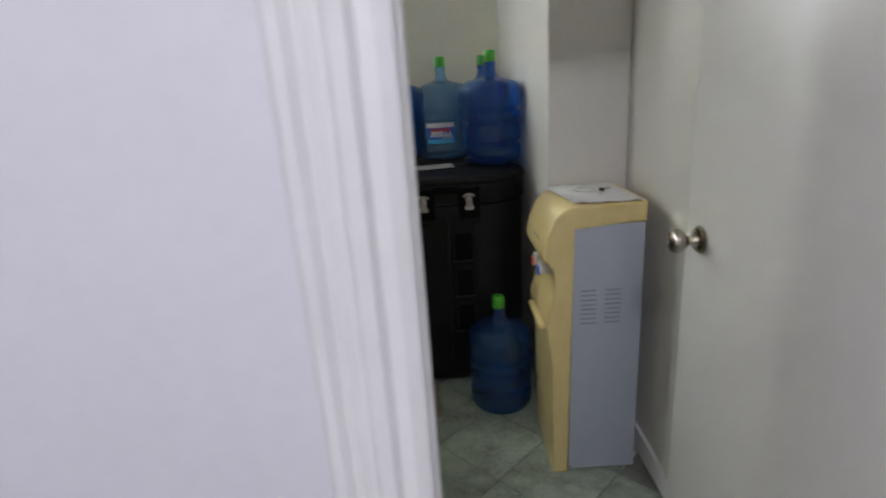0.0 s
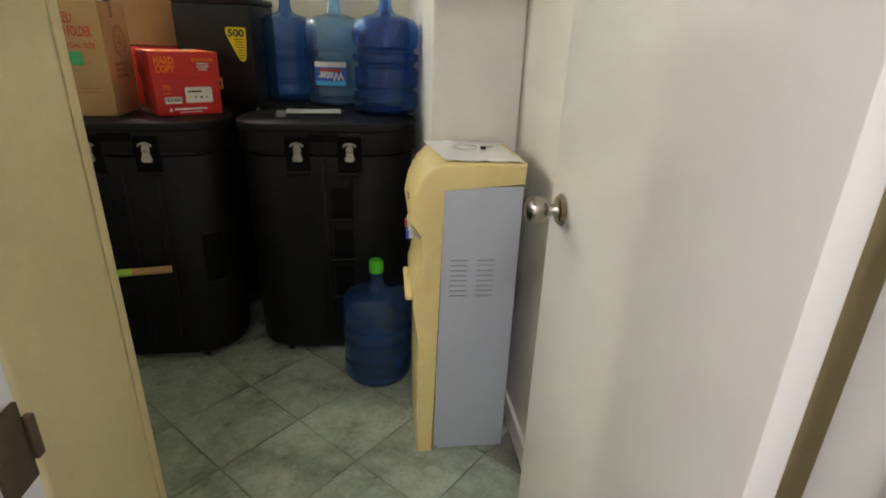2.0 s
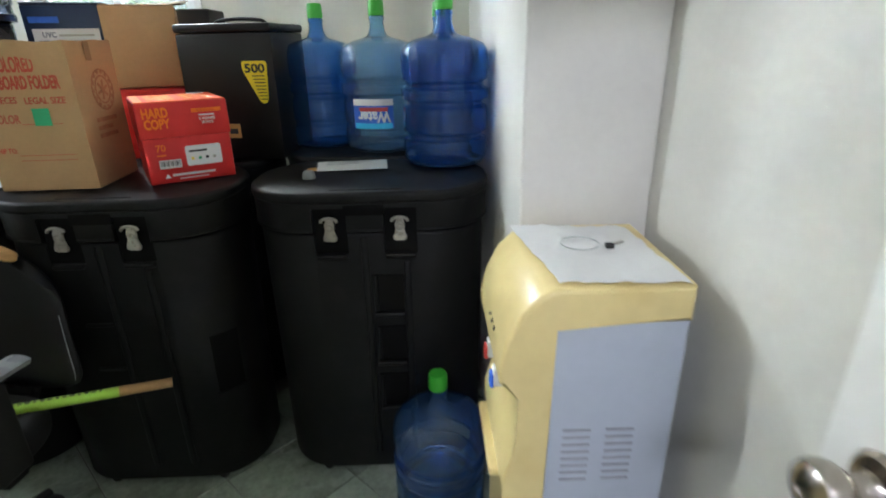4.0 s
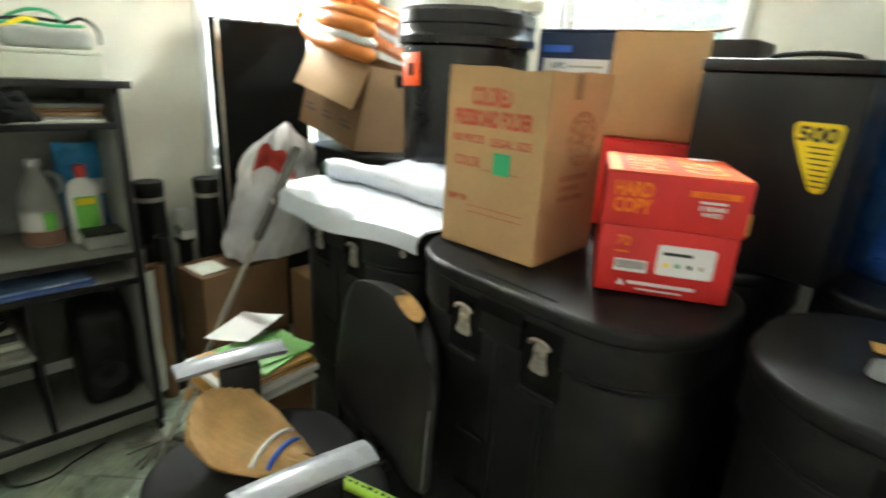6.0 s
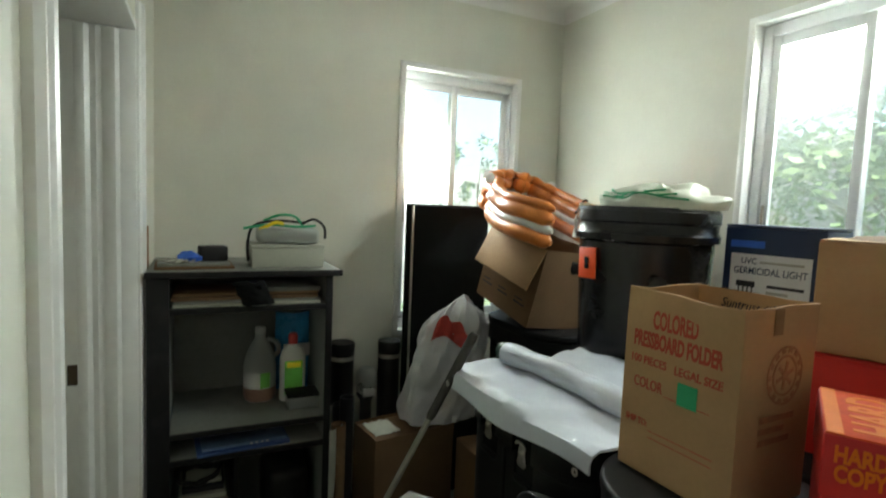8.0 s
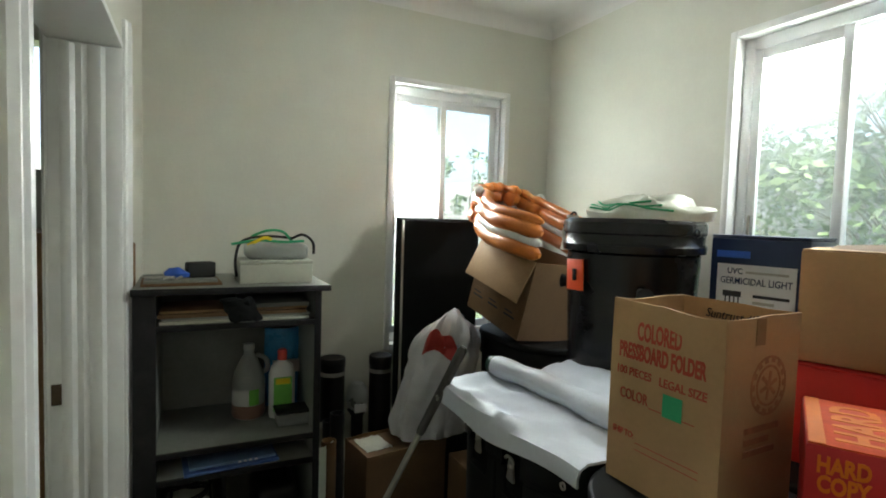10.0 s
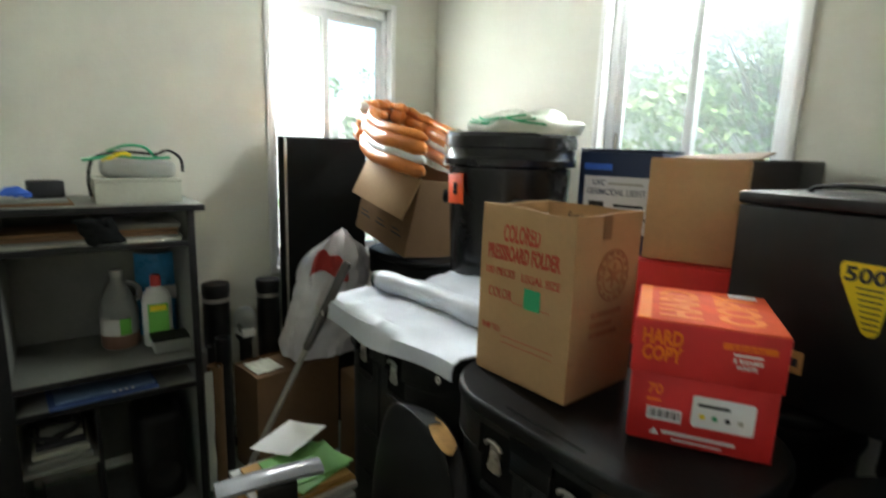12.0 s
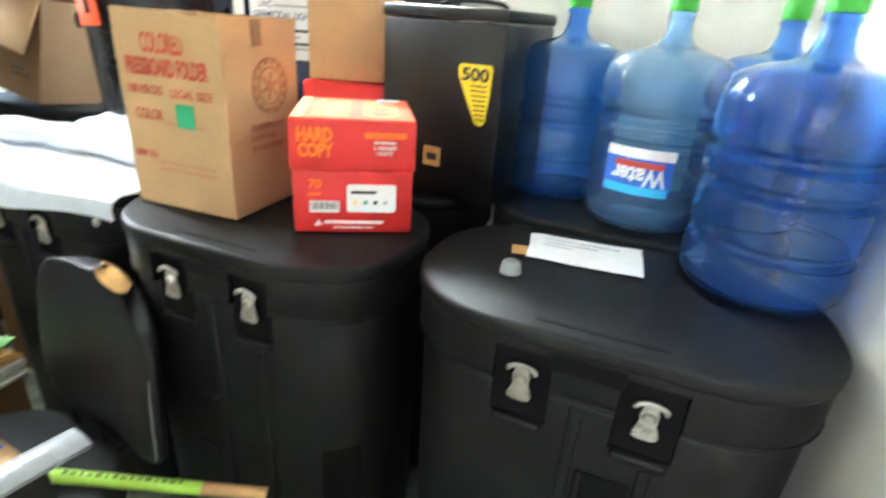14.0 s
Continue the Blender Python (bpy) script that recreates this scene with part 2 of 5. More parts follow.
def lathe(profile, seg=32, bm=None, m=None):
    """A turned shape about z from (radius, height) pairs."""
    own = bmesh.new()
    rings = []
    for r, z in profile:
        if r < 1e-5:
            rings.append([own.verts.new((0, 0, z))])
        else:
            rings.append([own.verts.new((r * math.cos(a), r * math.sin(a), z)) for a in (2 * math.pi * k / seg for k in range(seg))])
    for a, b in zip(rings, rings[1:]):
        for k in range(seg):
            j = (k + 1) % seg
            if len(a) == 1 and len(b) == 1:
                continue
            if len(a) == 1:
                own.faces.new((a[0], b[k], b[j]))
            elif len(b) == 1:
                own.faces.new((a[k], a[j], b[0]))
            else:
                own.faces.new((a[k], a[j], b[j], b[k]))
    return join(bm, own, m)


def prism(outline, z0, z1, bevel=0.0, seg=2, bm=None, m=None, top_scale=1.0):
    own = bmesh.new()
    lo = [own.verts.new((x, y, z0)) for x, y in outline]
    hi = [own.verts.new((x * top_scale, y * top_scale, z1)) for x, y in outline]
    n = len(outline)
    own.faces.new(lo[::-1])
    own.faces.new(hi)
    for k in range(n):
        own.faces.new((lo[k], lo[(k + 1) % n], hi[(k + 1) % n], hi[k]))
    if bevel:
        edges = [e for e in own.edges if abs(e.verts[0].co.z - e.verts[1].co.z) < 1e-6]
        bmesh.ops.bevel(own, geom=edges, offset=bevel, segments=seg, affect="EDGES", profile=0.5)
    return join(bm, own, m)


def tube(points, r, seg=10, bm=None, taper=None):
    """A round bar swept along points."""
    own = bmesh.new()
    pts = [Vector(p) for p in points]
    rings = []
    side = Vector((0.123, 0.345, 0.93)).normalized()
    for k, p in enumerate(pts):
        d = (pts[min(k + 1, len(pts) - 1)] - pts[max(k - 1, 0)]).normalized()
        u = d.cross(side)
        if u.length < 0.05:
            u = d.cross(Vector((1, 0, 0)))
        u.normalize()
        v = d.cross(u)
        rad = r if taper is None else r * taper[k]
        rings.append([own.verts.new(p + (u * math.cos(a) + v * math.sin(a)) * rad) for a in (2 * math.pi * j / seg for j in range(seg))])
    for a, b in zip(rings, rings[1:]):
        for j in range(seg):
            own.faces.new((a[j], a[(j + 1) % seg], b[(j + 1) % seg], b[j]))
    own.faces.new(rings[0][::-1])
    own.faces.new(rings[-1])
    return join(bm, own)


def grid(nx, ny, f, thick=0.0, bm=None):
    """A sheet of nx by ny cells, f(u, v) giving the place, with a thickness."""
    own = bmesh.new()
    vs = [[own.verts.new(f(i / nx, j / ny)) for i in range(nx + 1)] for j in range(ny + 1)]
    for j in range(ny):
        for i in range(nx):
            own.faces.new((vs[j][i], vs[j][i + 1], vs[j + 1][i + 1], vs[j + 1][i]))
    if thick:
        bmesh.ops.recalc_face_normals(own, faces=own.faces)
        bmesh.ops.solidify(own, geom=own.faces[:], thickness=thick)
    return join(bm, own)


def spline(points, n=8):
    """A smooth line through points (Catmull-Rom)."""
    p = [Vector(q) for q in points]
    p = [p[0] * 2 - p[1]] + p + [p[-1] * 2 - p[-2]]
    out = []
    for k in range(1, len(p) - 2):
        for i in range(n):
            t = i / n
            a, b, c, d = p[k - 1:k + 3]
            out.append(0.5 * (2 * b + (c - a) * t + (2 * a - 5 * b + 4 * c - d) * t * t + (3 * b - a - 3 * c + d) * t ** 3))
    out.append(p[-2])
    return out


def stadium(w, d, r, n=9):
    """A rounded oblong, w by d, about the origin."""
    out = []
    for cx, cy, a0 in ((w / 2 - r, -d / 2 + r, -90), (w / 2 - r, d / 2 - r, 0), (-w / 2 + r, d / 2 - r, 90), (-w / 2 + r, -d / 2 + r, 180)):
        for k in range(n + 1):
            a = radians(a0 + 90 * k / n)
            out.append((cx + r * math.cos(a), cy + r * math.sin(a)))
    return out


def words(name, text, size, m, material, parent, depth=0.0006, align="LEFT", bold=0.0, width=None, shear=0.0):
    """Raised lettering in the built-in font, in the plane of m, read along its x."""
    c = bpy.data.curves.new(name, "FONT")
    c.body, c.size, c.extrude, c.offset, c.align_x, c.resolution_u, c.shear = text, size, depth, bold, align, 3, shear
    t = bpy.data.objects.new(name, c)
    me = bpy.data.meshes.new_from_object(t)
    bpy.data.objects.remove(t)
    if width:
        xs = [v.co.x for v in me.vertices]
        span = max(xs) - min(xs)
        me.transform(Matrix.Diagonal((width / span, 1, 1, 1)))
    me.transform(m)
    me.materials.clear()
    me.materials.append(material)
    ob = new(name, me)
    ob.parent = parent
    return ob




def front(x, y, z):
    return pose(x, y, z, 90, 0, 0)


def right_face(x, y, z):
    return pose(x, y, z, 90, 0, 90)   # on a face that looks towards +x


# ---- structure ----
def structure(name, bm, material, label="", smooth=False):
    return tagged(part(name, bm, material, None, "", smooth), label, kind="structure")


H = 2.74
XW, XE, YN, YS = -2.6, 0.90, 3.36, 1.18   # inner faces: west, east, north, south wall
T = 0.14


def wall_with_hole(name, axis, at, lo, hi, hole, material, label):
    """A wall slab; axis 'x' stands at x = at..at+T, running along y, and so on. hole: (a0, a1, z0, z1)."""
    bm = None
    a0, a1, z0, z1 = hole
    for p0, p1, q0, q1 in ((lo, a0, 0, H), (a1, hi, 0, H), (a0, a1, 0, z0), (a0, a1, z1, H)):
        if p1 - p0 < 1e-4 or q1 - q0 < 1e-4:
            continue
        bm = box(at[0], p0, q0, at[1], p1, q1, bm=bm) if axis == "x" else box(p0, at[0], q0, p1, at[1], q1, bm=bm)
    bmesh.ops.remove_doubles(bm, verts=bm.verts, dist=1e-5)
    return structure(name, bm, material, label)


XP = -0.14   # passage wall face
W1 = (2.35, 3.04, 0.87, 2.28)      # window in the west wall: y0, y1, z0, z1
W2 = (-1.36, -0.62, 0.86, 2.32)    # window in the north wall: x0, x1, z0, z1
D2 = (-1.88, -0.747, 0.0, 2.08)     # doorway in the south wall
D1 = (0.168, 0.878, 0.0, 2.08)       # doorway that is walked through

floor = structure("floor", box(-3.4, -2.2, -0.12, 2.2, YN + T, -0.006), M_GROUT, "pale green ceramic tile floor laid diagonally")
structure("ceiling", box(-3.4, -2.2, H, 2.2, YN + T, H + 0.1), M_CEIL, "white painted ceiling")
wall_with_hole("wall_west", "x", (XW - T, XW), 0.99, YN + T, (W1[0] - 0.03, W1[1] + 0.03, W1[2] - 0.03, W1[3] + 0.03), M_WALL, "off-white painted wall with a narrow window")
wall_with_hole("wall_north", "y", (YN, YN + T), XW, XE + T, (W2[0] - 0.03, W2[1] + 0.03, W2[2] - 0.03, W2[3] + 0.03), M_WALL, "off-white painted wall with a window")
structure("wall_east", box(XE, 0.45, 0, XE + T, YN, H), M_PILLAR, "off-white painted wall")
structure("pillar", box(0.606, 1.868, 0, XE - 0.001, YN - 0.001, H, 0.006), M_PILLAR, "white painted pillar along the wall")
wall_with_hole("wall_south", "y", (0.99, YS), XW, XP - T, D2, M_WALL, "off-white painted wall with a doorway")
structure("wall_passage", box(XP - T, 0.45, 0, XP, YS + 0.055, H, 0.004), M_CREAM, "cream painted end of a wall")
structure("trim_passage", box(XP, YS + 0.025, 0, XP + 0.006, YS + 0.055, H - 0.002, 0.003), M_CREAM, "cream bead along the wall corner", True)
wall_with_hole("wall_entry", "y", (0.33, 0.45), -1.6, 2.2, D1, M_HALL, "white painted wall with the entrance doorway")
structure("wall_hall_left", box(-1.74, -2.06, 0, -1.6, 0.33, H), M_HALL)
structure("wall_hall_right", box(2.06, -2.06, 0, 2.2, 0.33, H), M_HALL)
structure("wall_hall_back", box(-1.74, -2.2, 0, 2.2, -2.06, H), M_HALL)
wall_with_hole("wall_side_room_west", "x", (-3.4, -3.26), 0.56, YS, (0.62, 0.82, 1.75, 2.4), M_WALL, "painted wall with a small opening")
structure("wall_side_room_end", box(-3.4, YS, 0, XW - T, YS + 0.1, H), M_WALL)
structure("wall_side_room_back", box(-3.26, 0.563, 0, -0.24, 0.62, H), M_WALL)

# ceiling cove along west and north walls
def cove(bm, along, a0, a1, at, sign):
    r = 0.07
    prof = [(0, 0), (r, 0)] + [(r - r * math.sin(radians(a)), -r + r * math.cos(radians(a))) for a in range(15, 91, 15)]
    own = bmesh.new()
    ends = []
    for s in (a0, a1):
        ends.append([own.verts.new((at + sign * u, s, H + v) if along == "y" else (s, at + sign * u, H + v)) for u, v in prof])
    n = len(prof)
    for k in range(n):
        own.faces.new((ends[0][k], ends[0][(k + 1) % n], ends[1][(k + 1) % n], ends[1][k]))
    own.faces.new(ends[0])
    own.faces.new(ends[1][::-1])
    return join(bm, own)


structure("trim", cove(cove(None, "y", YS, YN, XW, 1), "x", XW, XE, YN, -1), M_CEIL, "white coved ceiling edge", True)
structure("trim_hinge_side", box(XE - 0.012, 0.476, 0, XE - 0.0005, 0.60, 2.12, 0.003), M_CREAM, "cream casing behind the open door", True)
structure("baseboard", box(XE - 0.014, 0.605, 0, XE, 1.86, 0.09, 0.003, bm=box(XW, YS, 0, XW + 0.014, 3.3, 0.09, 0.003)), M_TRIM, "white painted baseboard")


# ---- windows ----
def window(name, w, z0, z1, m, label, mullion=0.5, track=0.04, stile=0.034):
    """A sliding window in a white frame; local x runs along the wall, y points out of the room, z up from the sill."""
    h = z1 - z0
    win = thing(name, m, label, "window", kind="structure")
    bm = None
    for a in ((-0.03, 0, 0.0, h), (w, w + 0.03, 0.0, h)):
        bm = box(a[0], -0.012, a[2] - 0.03, a[1], 0.10, a[3] + 0.03, 0.003, bm=bm)
    box(0, -0.012, h, w, 0.10, h + 0.03, 0.003, bm=bm)
    part("window_frame", bm, M_TRIM, win)
    part("window_sill", box(0, -0.02, -0.03, w, 0.10, 0.0, 0.003), M_TRIM, win)
    bm = None
    for x0, x1, q0, q1 in ((0.002, track, 0.002, h - 0.002), (w - track, w - 0.002, 0.002, h - 0.002), (track, w - track, 0.002, 0.05), (track, w - track, h - 0.05, h - 0.002)):
        bm = box(x0, 0.04, q0, x1, 0.105, q1, 0.004, bm=bm)
    part("track_frame", bm, M_ALU, win, "white aluminium sliding track")
    half = w * mullion
    for k, (x0, x1, y) in enumerate(((track, half + 0.02, 0.048), (half - 0.02, w - track, 0.078))):
        bm = None
        for p in ((x0, x0 + stile, 0.05, h - 0.05), (x1 - 0.034, x1, 0.05, h - 0.05), (x0 + stile, x1 - 0.034, 0.05, 0.09), (x0 + stile, x1 - 0.034, h - 0.09, h - 0.05)):
            bm = box(p[0], y, p[2], p[1], y + 0.022, p[3], 0.003, bm=bm)
        sash = part("sash", bm, M_ALU, win, "white aluminium sash")
        pane = part("pane", box(x0 + stile - 0.004, y + 0.009, 0.085, x1 - 0.03, y + 0.013, h - 0.085), M_GLASS, sash, smooth=False)
        pane.visible_shadow = False
        part("pull", box(x0 + 0.011, y - 0.006, h * 0.42, x0 + 0.022, y, h * 0.42 + 0.14, 0.002), M_STEEL, sash, "grey finger pull")
    return win


window("window_1", W1[1] - W1[0], W1[2], W1[3], pose(XW, W1[0], W1[2], 0, 0, 90), "narrow white sliding window looking onto bright garden plants", 0.455, 0.014, 0.022)
window("window_2", W2[1] - W2[0], W2[2], W2[3], pose(W2[0], YN, W2[2]), "white sliding window with a tree outside")


# ---- doorways and the open door ----
def casing_profile_strip(length, flip=1):
    """A moulded casing board standing along z: steps across its width of 0.09."""
    out = [(0, 0), (0.09, 0), (0.09, 0.012), (0.082, 0.022), (0.074, 0.022), (0.067, 0.012), (0.058, 0.018), (0.050, 0.012), (0.042, 0.022), (0.03, 0.024), (0.024, 0.013), (0.012, 0.016), (0, 0.010)]
    return prism([(x * flip, -y) for x, y in (out if flip > 0 else out)], 0, length)


def door_frame(name, x0, x1, y0, y1, top, m, label, strike_side=-1, strike_y=None, far_jamb=None, inner=None, hinge_reach=0.002, strike_z=0.95):
    """Lined doorway in a wall y0..y1: jambs, stops, head, casings on both sides."""
    fr = thing(name, m, label, "door frame", kind="structure")
    jt = 0.02
    far_jamb = far_jamb or M_TRIM
    part("jamb", box(x0, y0 - 0.002, 0, x0 + jt, y1 + 0.002, top - 0.02, 0.002), M_TRIM, fr)
    part("jamb", box(x1 - jt, y0 - 0.002, 0, x1, y1 + hinge_reach, top - 0.02, 0.002), far_jamb, fr)
    part("head", box(x0, y0 - 0.002, top - 0.02, x1, y1 + 0.002, top, 0.002), M_TRIM, fr)
    ys = (y0 + y1) / 2 - 0.03
    part("stop", box(x0 + jt, ys, 0, x0 + jt + 0.003, ys + 0.035, top - 0.02, 0.003), M_TRIM, fr)
    part("stop", box(x1 - jt - 0.012, ys, 0, x1 - jt, ys + 0.035, top - 0.02, 0.003), M_TRIM, fr)
    for xx, flip in ((x0 + 0.018, -1), (x1 - 0.018, 1)):
        bm = casing_profile_strip(top + 0.07, flip)
        bm.transform(Matrix.Translation((xx, y0, 0)))
        part("casing", bm, M_TRIM, fr)
    for xx, flip in ((x0 + 0.018, -1), (x1 - 0.018, 1)):
        bm = casing_profile_strip(top + 0.07, flip)
        bm.transform(Matrix.Translation((xx, y1, 0)) @ Matrix.Diagonal((1, -1, 1, 1)))
        part("casing", bm, inner or M_TRIM, fr)
    sx = x0 + jt if strike_side < 0 else x1 - jt
    sy = strike_y if strike_y is not None else ys + 0.06
    part("strike_plate", box(sx - 0.001, sy - 0.014, strike_z, sx + 0.003, sy + 0.018, strike_z + 0.066, 0.001, bm=box(sx, sy + 0.018, strike_z + 0.014, sx + 0.006, sy + 0.026, strike_z + 0.05, 0.001)), mat("tarnished_brass", (0.10, 0.07, 0.045), 0.45, metal=0.7, var=0.2), fr, "tarnished brass strike plate")
    return fr


door_frame("door_frame_1", D1[0], D1[1], 0.33, 0.45, D1[3], Matrix(), "white moulded door frame of the entrance", inner=M_CREAM, hinge_reach=0.0225, strike_y=0.431, strike_z=1.004)
fr2 = door_frame("door_frame_2", D2[0], D2[1], 0.99, YS, D2[3], Matrix(), "white moulded door frame of a second doorway", strike_y=1.005)

flutes = casing_profile_strip(2.05)
flutes.transform(pose(D2[0] + 0.0195, 1.182, 0, 0, 0, -90) @ Matrix.Diagonal((1.8, -1, 1, 1)))
part("fluted_lining", flutes, M_TRIM, fr2, "white fluted lining board")

door = thing("door_1", pose(0.803, 0.482, 0.008, 0, 0, 90.0), "white painted wooden door standing open against the wall", "door")
part("leaf", box(0.0, -0.038, 0, 0.685, 0.0, 2.04, 0.003), M_DOOR, door)


def knob(parent, m):
    bm = lathe([(0, 0), (0.032, 0), (0.033, 0.004), (0.028, 0.01), (0.016, 0.012), (0.012, 0.02), (0.012, 0.032), (0.02, 0.038), (0.027, 0.048), (0.029, 0.058), (0.026, 0.068), (0.016, 0.074), (0.006, 0.075), (0.005, 0.073), (0, 0.073)], 28)
    bm.transform(m)
    k = part("door_knob", bm, M_CHROME, parent, "brushed nickel round knob")
    return k


knob(door, pose(0.613, 0.0, 0.991, -90, 0, 0))
knob(door, pose(0.613, -0.038, 0.991, 90, 0, 0))
for z in (0.2, 1.8):
    part("hinge", tube([(0.0, -0.042, z), (0.0, -0.042, z + 0.09)], 0.006), M_STEEL, door)

# side room seen through the second doorway: a varnished panel and a bright slot
panel_side = thing("cupboard", pose(-3.2, 0.64, 0.0), "varnished wooden cupboard in the next room", "cupboard")
part("body", box(0, 0, 0, 0.55, 0.30, 1.45, 0.004), M_BROWNWOOD, panel_side)
part("door", box(0.552, 0.01, 0.02, 0.57, 0.29, 1.43, 0.003), M_BROWNWOOD, panel_side)


# ---- rolling storage cases ----
def latch(parent, x, y, z):
    outline = [(-0.014, 0.036), (0.014, 0.036), (0.015, 0.020), (0.020, 0.010), (0.019, -0.004), (0.015, -0.014), (0.020, -0.030), (0.028, -0.044), (0.024, -0.056), (0.012, -0.060), (0.0, -0.056), (-0.014, -0.060), (-0.027, -0.054), (-0.028, -0.042), (-0.019, -0.026), (-0.015, -0.014), (-0.019, -0.004), (-0.020, 0.010), (-0.015, 0.020)]
    bm = prism(outline, 0, 0.008, 0.002, 1)
    lathe([(0.0, 0.016), (0.010, 0.015), (0.014, 0.011), (0.015, 0.007)], 14, bm, Matrix.Translation((0, 0.002, 0)))
    bail = [(-0.031, 0.027, 0.011), (-0.028, 0.035, 0.012), (-0.015, 0.043, 0.013), (0, 0.045, 0.013), (0.015, 0.043, 0.013), (0.028, 0.035, 0.012), (0.031, 0.027, 0.011)]
    tube(spline(bail, 3), 0.0062, 8, bm)
    for rx in (-0.020, 0.020):
        lathe([(0.0, 0.011), (0.004, 0.010), (0.006, 0.007)], 8, bm, Matrix.Translation((rx, -0.046, 0)))
    bm.transform(pose(x, y, z, 90, 0, 0) @ Matrix.Diagonal((0.72, 0.68, 0.8, 1)))
    return part("latch", bm, M_LATCH, parent, "galvanised butterfly latch")


def cushion(w, d, r, z0, z1, round_, n=5, bm=None, bottom=True):
    """A rounded oblong slab whose upper (and lower) edge turns over with the radius round_."""
    rings = []
    if bottom:
        rings += [(round_ * (1 - math.sin(radians(90 * k / n))), z0 + round_ * (1 - math.cos(radians(90 * k / n)))) for k in range(n + 1)]
    else:
        rings.append((0.0, z0))
    rings += [(round_ * (1 - math.cos(radians(90 * k / n))), z1 - round_ + round_ * math.sin(radians(90 * k / n))) for k in range(n + 1)]
    own = bmesh.new()
    loops = [[own.verts.new((x, y, z)) for x, y in stadium(w - 2 * i, d - 2 * i, max(r - i, 0.01), 10)] for i, z in rings]
    for lo, hi in zip(loops, loops[1:]):
        for k in range(len(lo)):
            j = (k + 1) % len(lo)
            own.faces.new((lo[k], lo[j], hi[j], hi[k]))
    own.faces.new(loops[0][::-1])
    own.faces.new(loops[-1])
    return join(bm, own)


def carve(ob, cutter_bm):
    """Cut the recesses of cutter_bm out of a mesh object."""
    tool_mesh = bpy.data.meshes.new("cutter")
    cutter_bm.to_mesh(tool_mesh)
    cutter_bm.free()
    tool = new("cutter", tool_mesh)
    mod = ob.modifiers.new("recess", "BOOLEAN")
    mod.object, mod.operation, mod.solver = tool, "DIFFERENCE", "EXACT"
    bpy.context.view_layer.update()
    tool.matrix_world = ob.matrix_world
    cut = bpy.data.meshes.new_from_object(ob.evaluated_get(bpy.context.evaluated_depsgraph_get()))
    ob.modifiers.clear()
    ob.data = cut
    bpy.data.objects.remove(tool)
    cut.set_sharp_from_angle(angle=radians(38))


def storage_case(m, label, w=0.70, d=0.44, height=1.0, pockets=True, shift=0.006):
    c = thing("storage_case", m, label, "storage case", "black moulded storage cases")
    zb, lid = 0.03, height - 0.12
    body = cushion(w - 0.03, d - 0.03, 0.175, zb, lid, 0.012, 3)
    for v in body.verts:
        s = 1 - 0.03 * (lid - v.co.z) / lid
        v.co.x *= s
        v.co.y *= s
    yf = -(d - 0.03) / 2
    wells = None
    for sx in (shift - 0.098, shift + 0.098):
        wells = box(sx - 0.047, yf - 0.1, lid - 0.062, sx + 0.047, yf + 0.020, lid + 0.074, bm=wells)
    carve(part("body", body, M_BLACK, c), wells.copy())
    skirt = cushion(w - 0.01, d - 0.01, 0.185, lid + 0.004, height - 0.012, 0.004, 2)
    carve(part("lid_skirt", skirt, M_BLACK, c), wells.copy())
    lidp = part("lid", cushion(w, d, 0.19, height - 0.034, height, 0.011, 5), M_BLACK, c)
    carve(part("seam", cushion(w - 0.006, d - 0.006, 0.186, lid + 0.006, lid + 0.013, 0.003, 2), M_BLACK, lidp), wells)
    # the lid's groove and notch are black strips in place of their shade
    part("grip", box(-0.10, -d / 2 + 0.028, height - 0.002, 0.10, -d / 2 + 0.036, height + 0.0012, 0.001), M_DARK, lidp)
    part("lid_notch", box(shift - 0.056, -(d - 0.01) / 2 - 0.0015, height - 0.066, shift + 0.056, -(d - 0.01) / 2 + 0.01, height - 0.036, 0.001), M_DARK, lidp, "black strip for the shade under the lid rim")
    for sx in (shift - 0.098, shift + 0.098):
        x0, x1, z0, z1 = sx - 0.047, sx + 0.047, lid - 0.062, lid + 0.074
        # a black back plate adds shade to the carved well
        well = part("latch_well", box(x0 + 0.001, yf + 0.004, z0 + 0.001, x1 - 0.001, yf + 0.016, z1 - 0.001), M_DARK, c, "black plate for the shade in a latch recess")
        part("rim", box(x0 + 0.004, yf - 0.010, z0 - 0.016, x1 - 0.004, yf + 0.02, z0 - 0.001, 0.006, 3), M_BLACK, well)
        latch(well, sx, yf - 0.004, lid + 0.018)
    part("rib", box(shift - 0.016, yf - 0.004, 0.10, shift + 0.004, yf + 0.02, lid - 0.01, 0.0038, 3), M_BLACK, c)
    part("rib", box(shift + 0.104, yf - 0.004, 0.10, shift + 0.124, yf + 0.02, lid - 0.09, 0.0038, 3), M_BLACK, c)
    if pockets:
        for z0 in (lid - 0.25, lid - 0.42, lid - 0.59):
            # hand holds are not cut in: a black slab gives their shade
            hp = part("hand_hold", box(shift + 0.012, yf - 0.002, z0, shift + 0.10, yf + 0.03, z0 + 0.12, 0.002), M_DARK, c, "black panel for the shade of a hand hold")
            part("ledge", box(shift + 0.012, yf - 0.016, z0 - 0.016, shift + 0.104, yf + 0.02, z0, 0.006, 3), M_BLACK, hp)
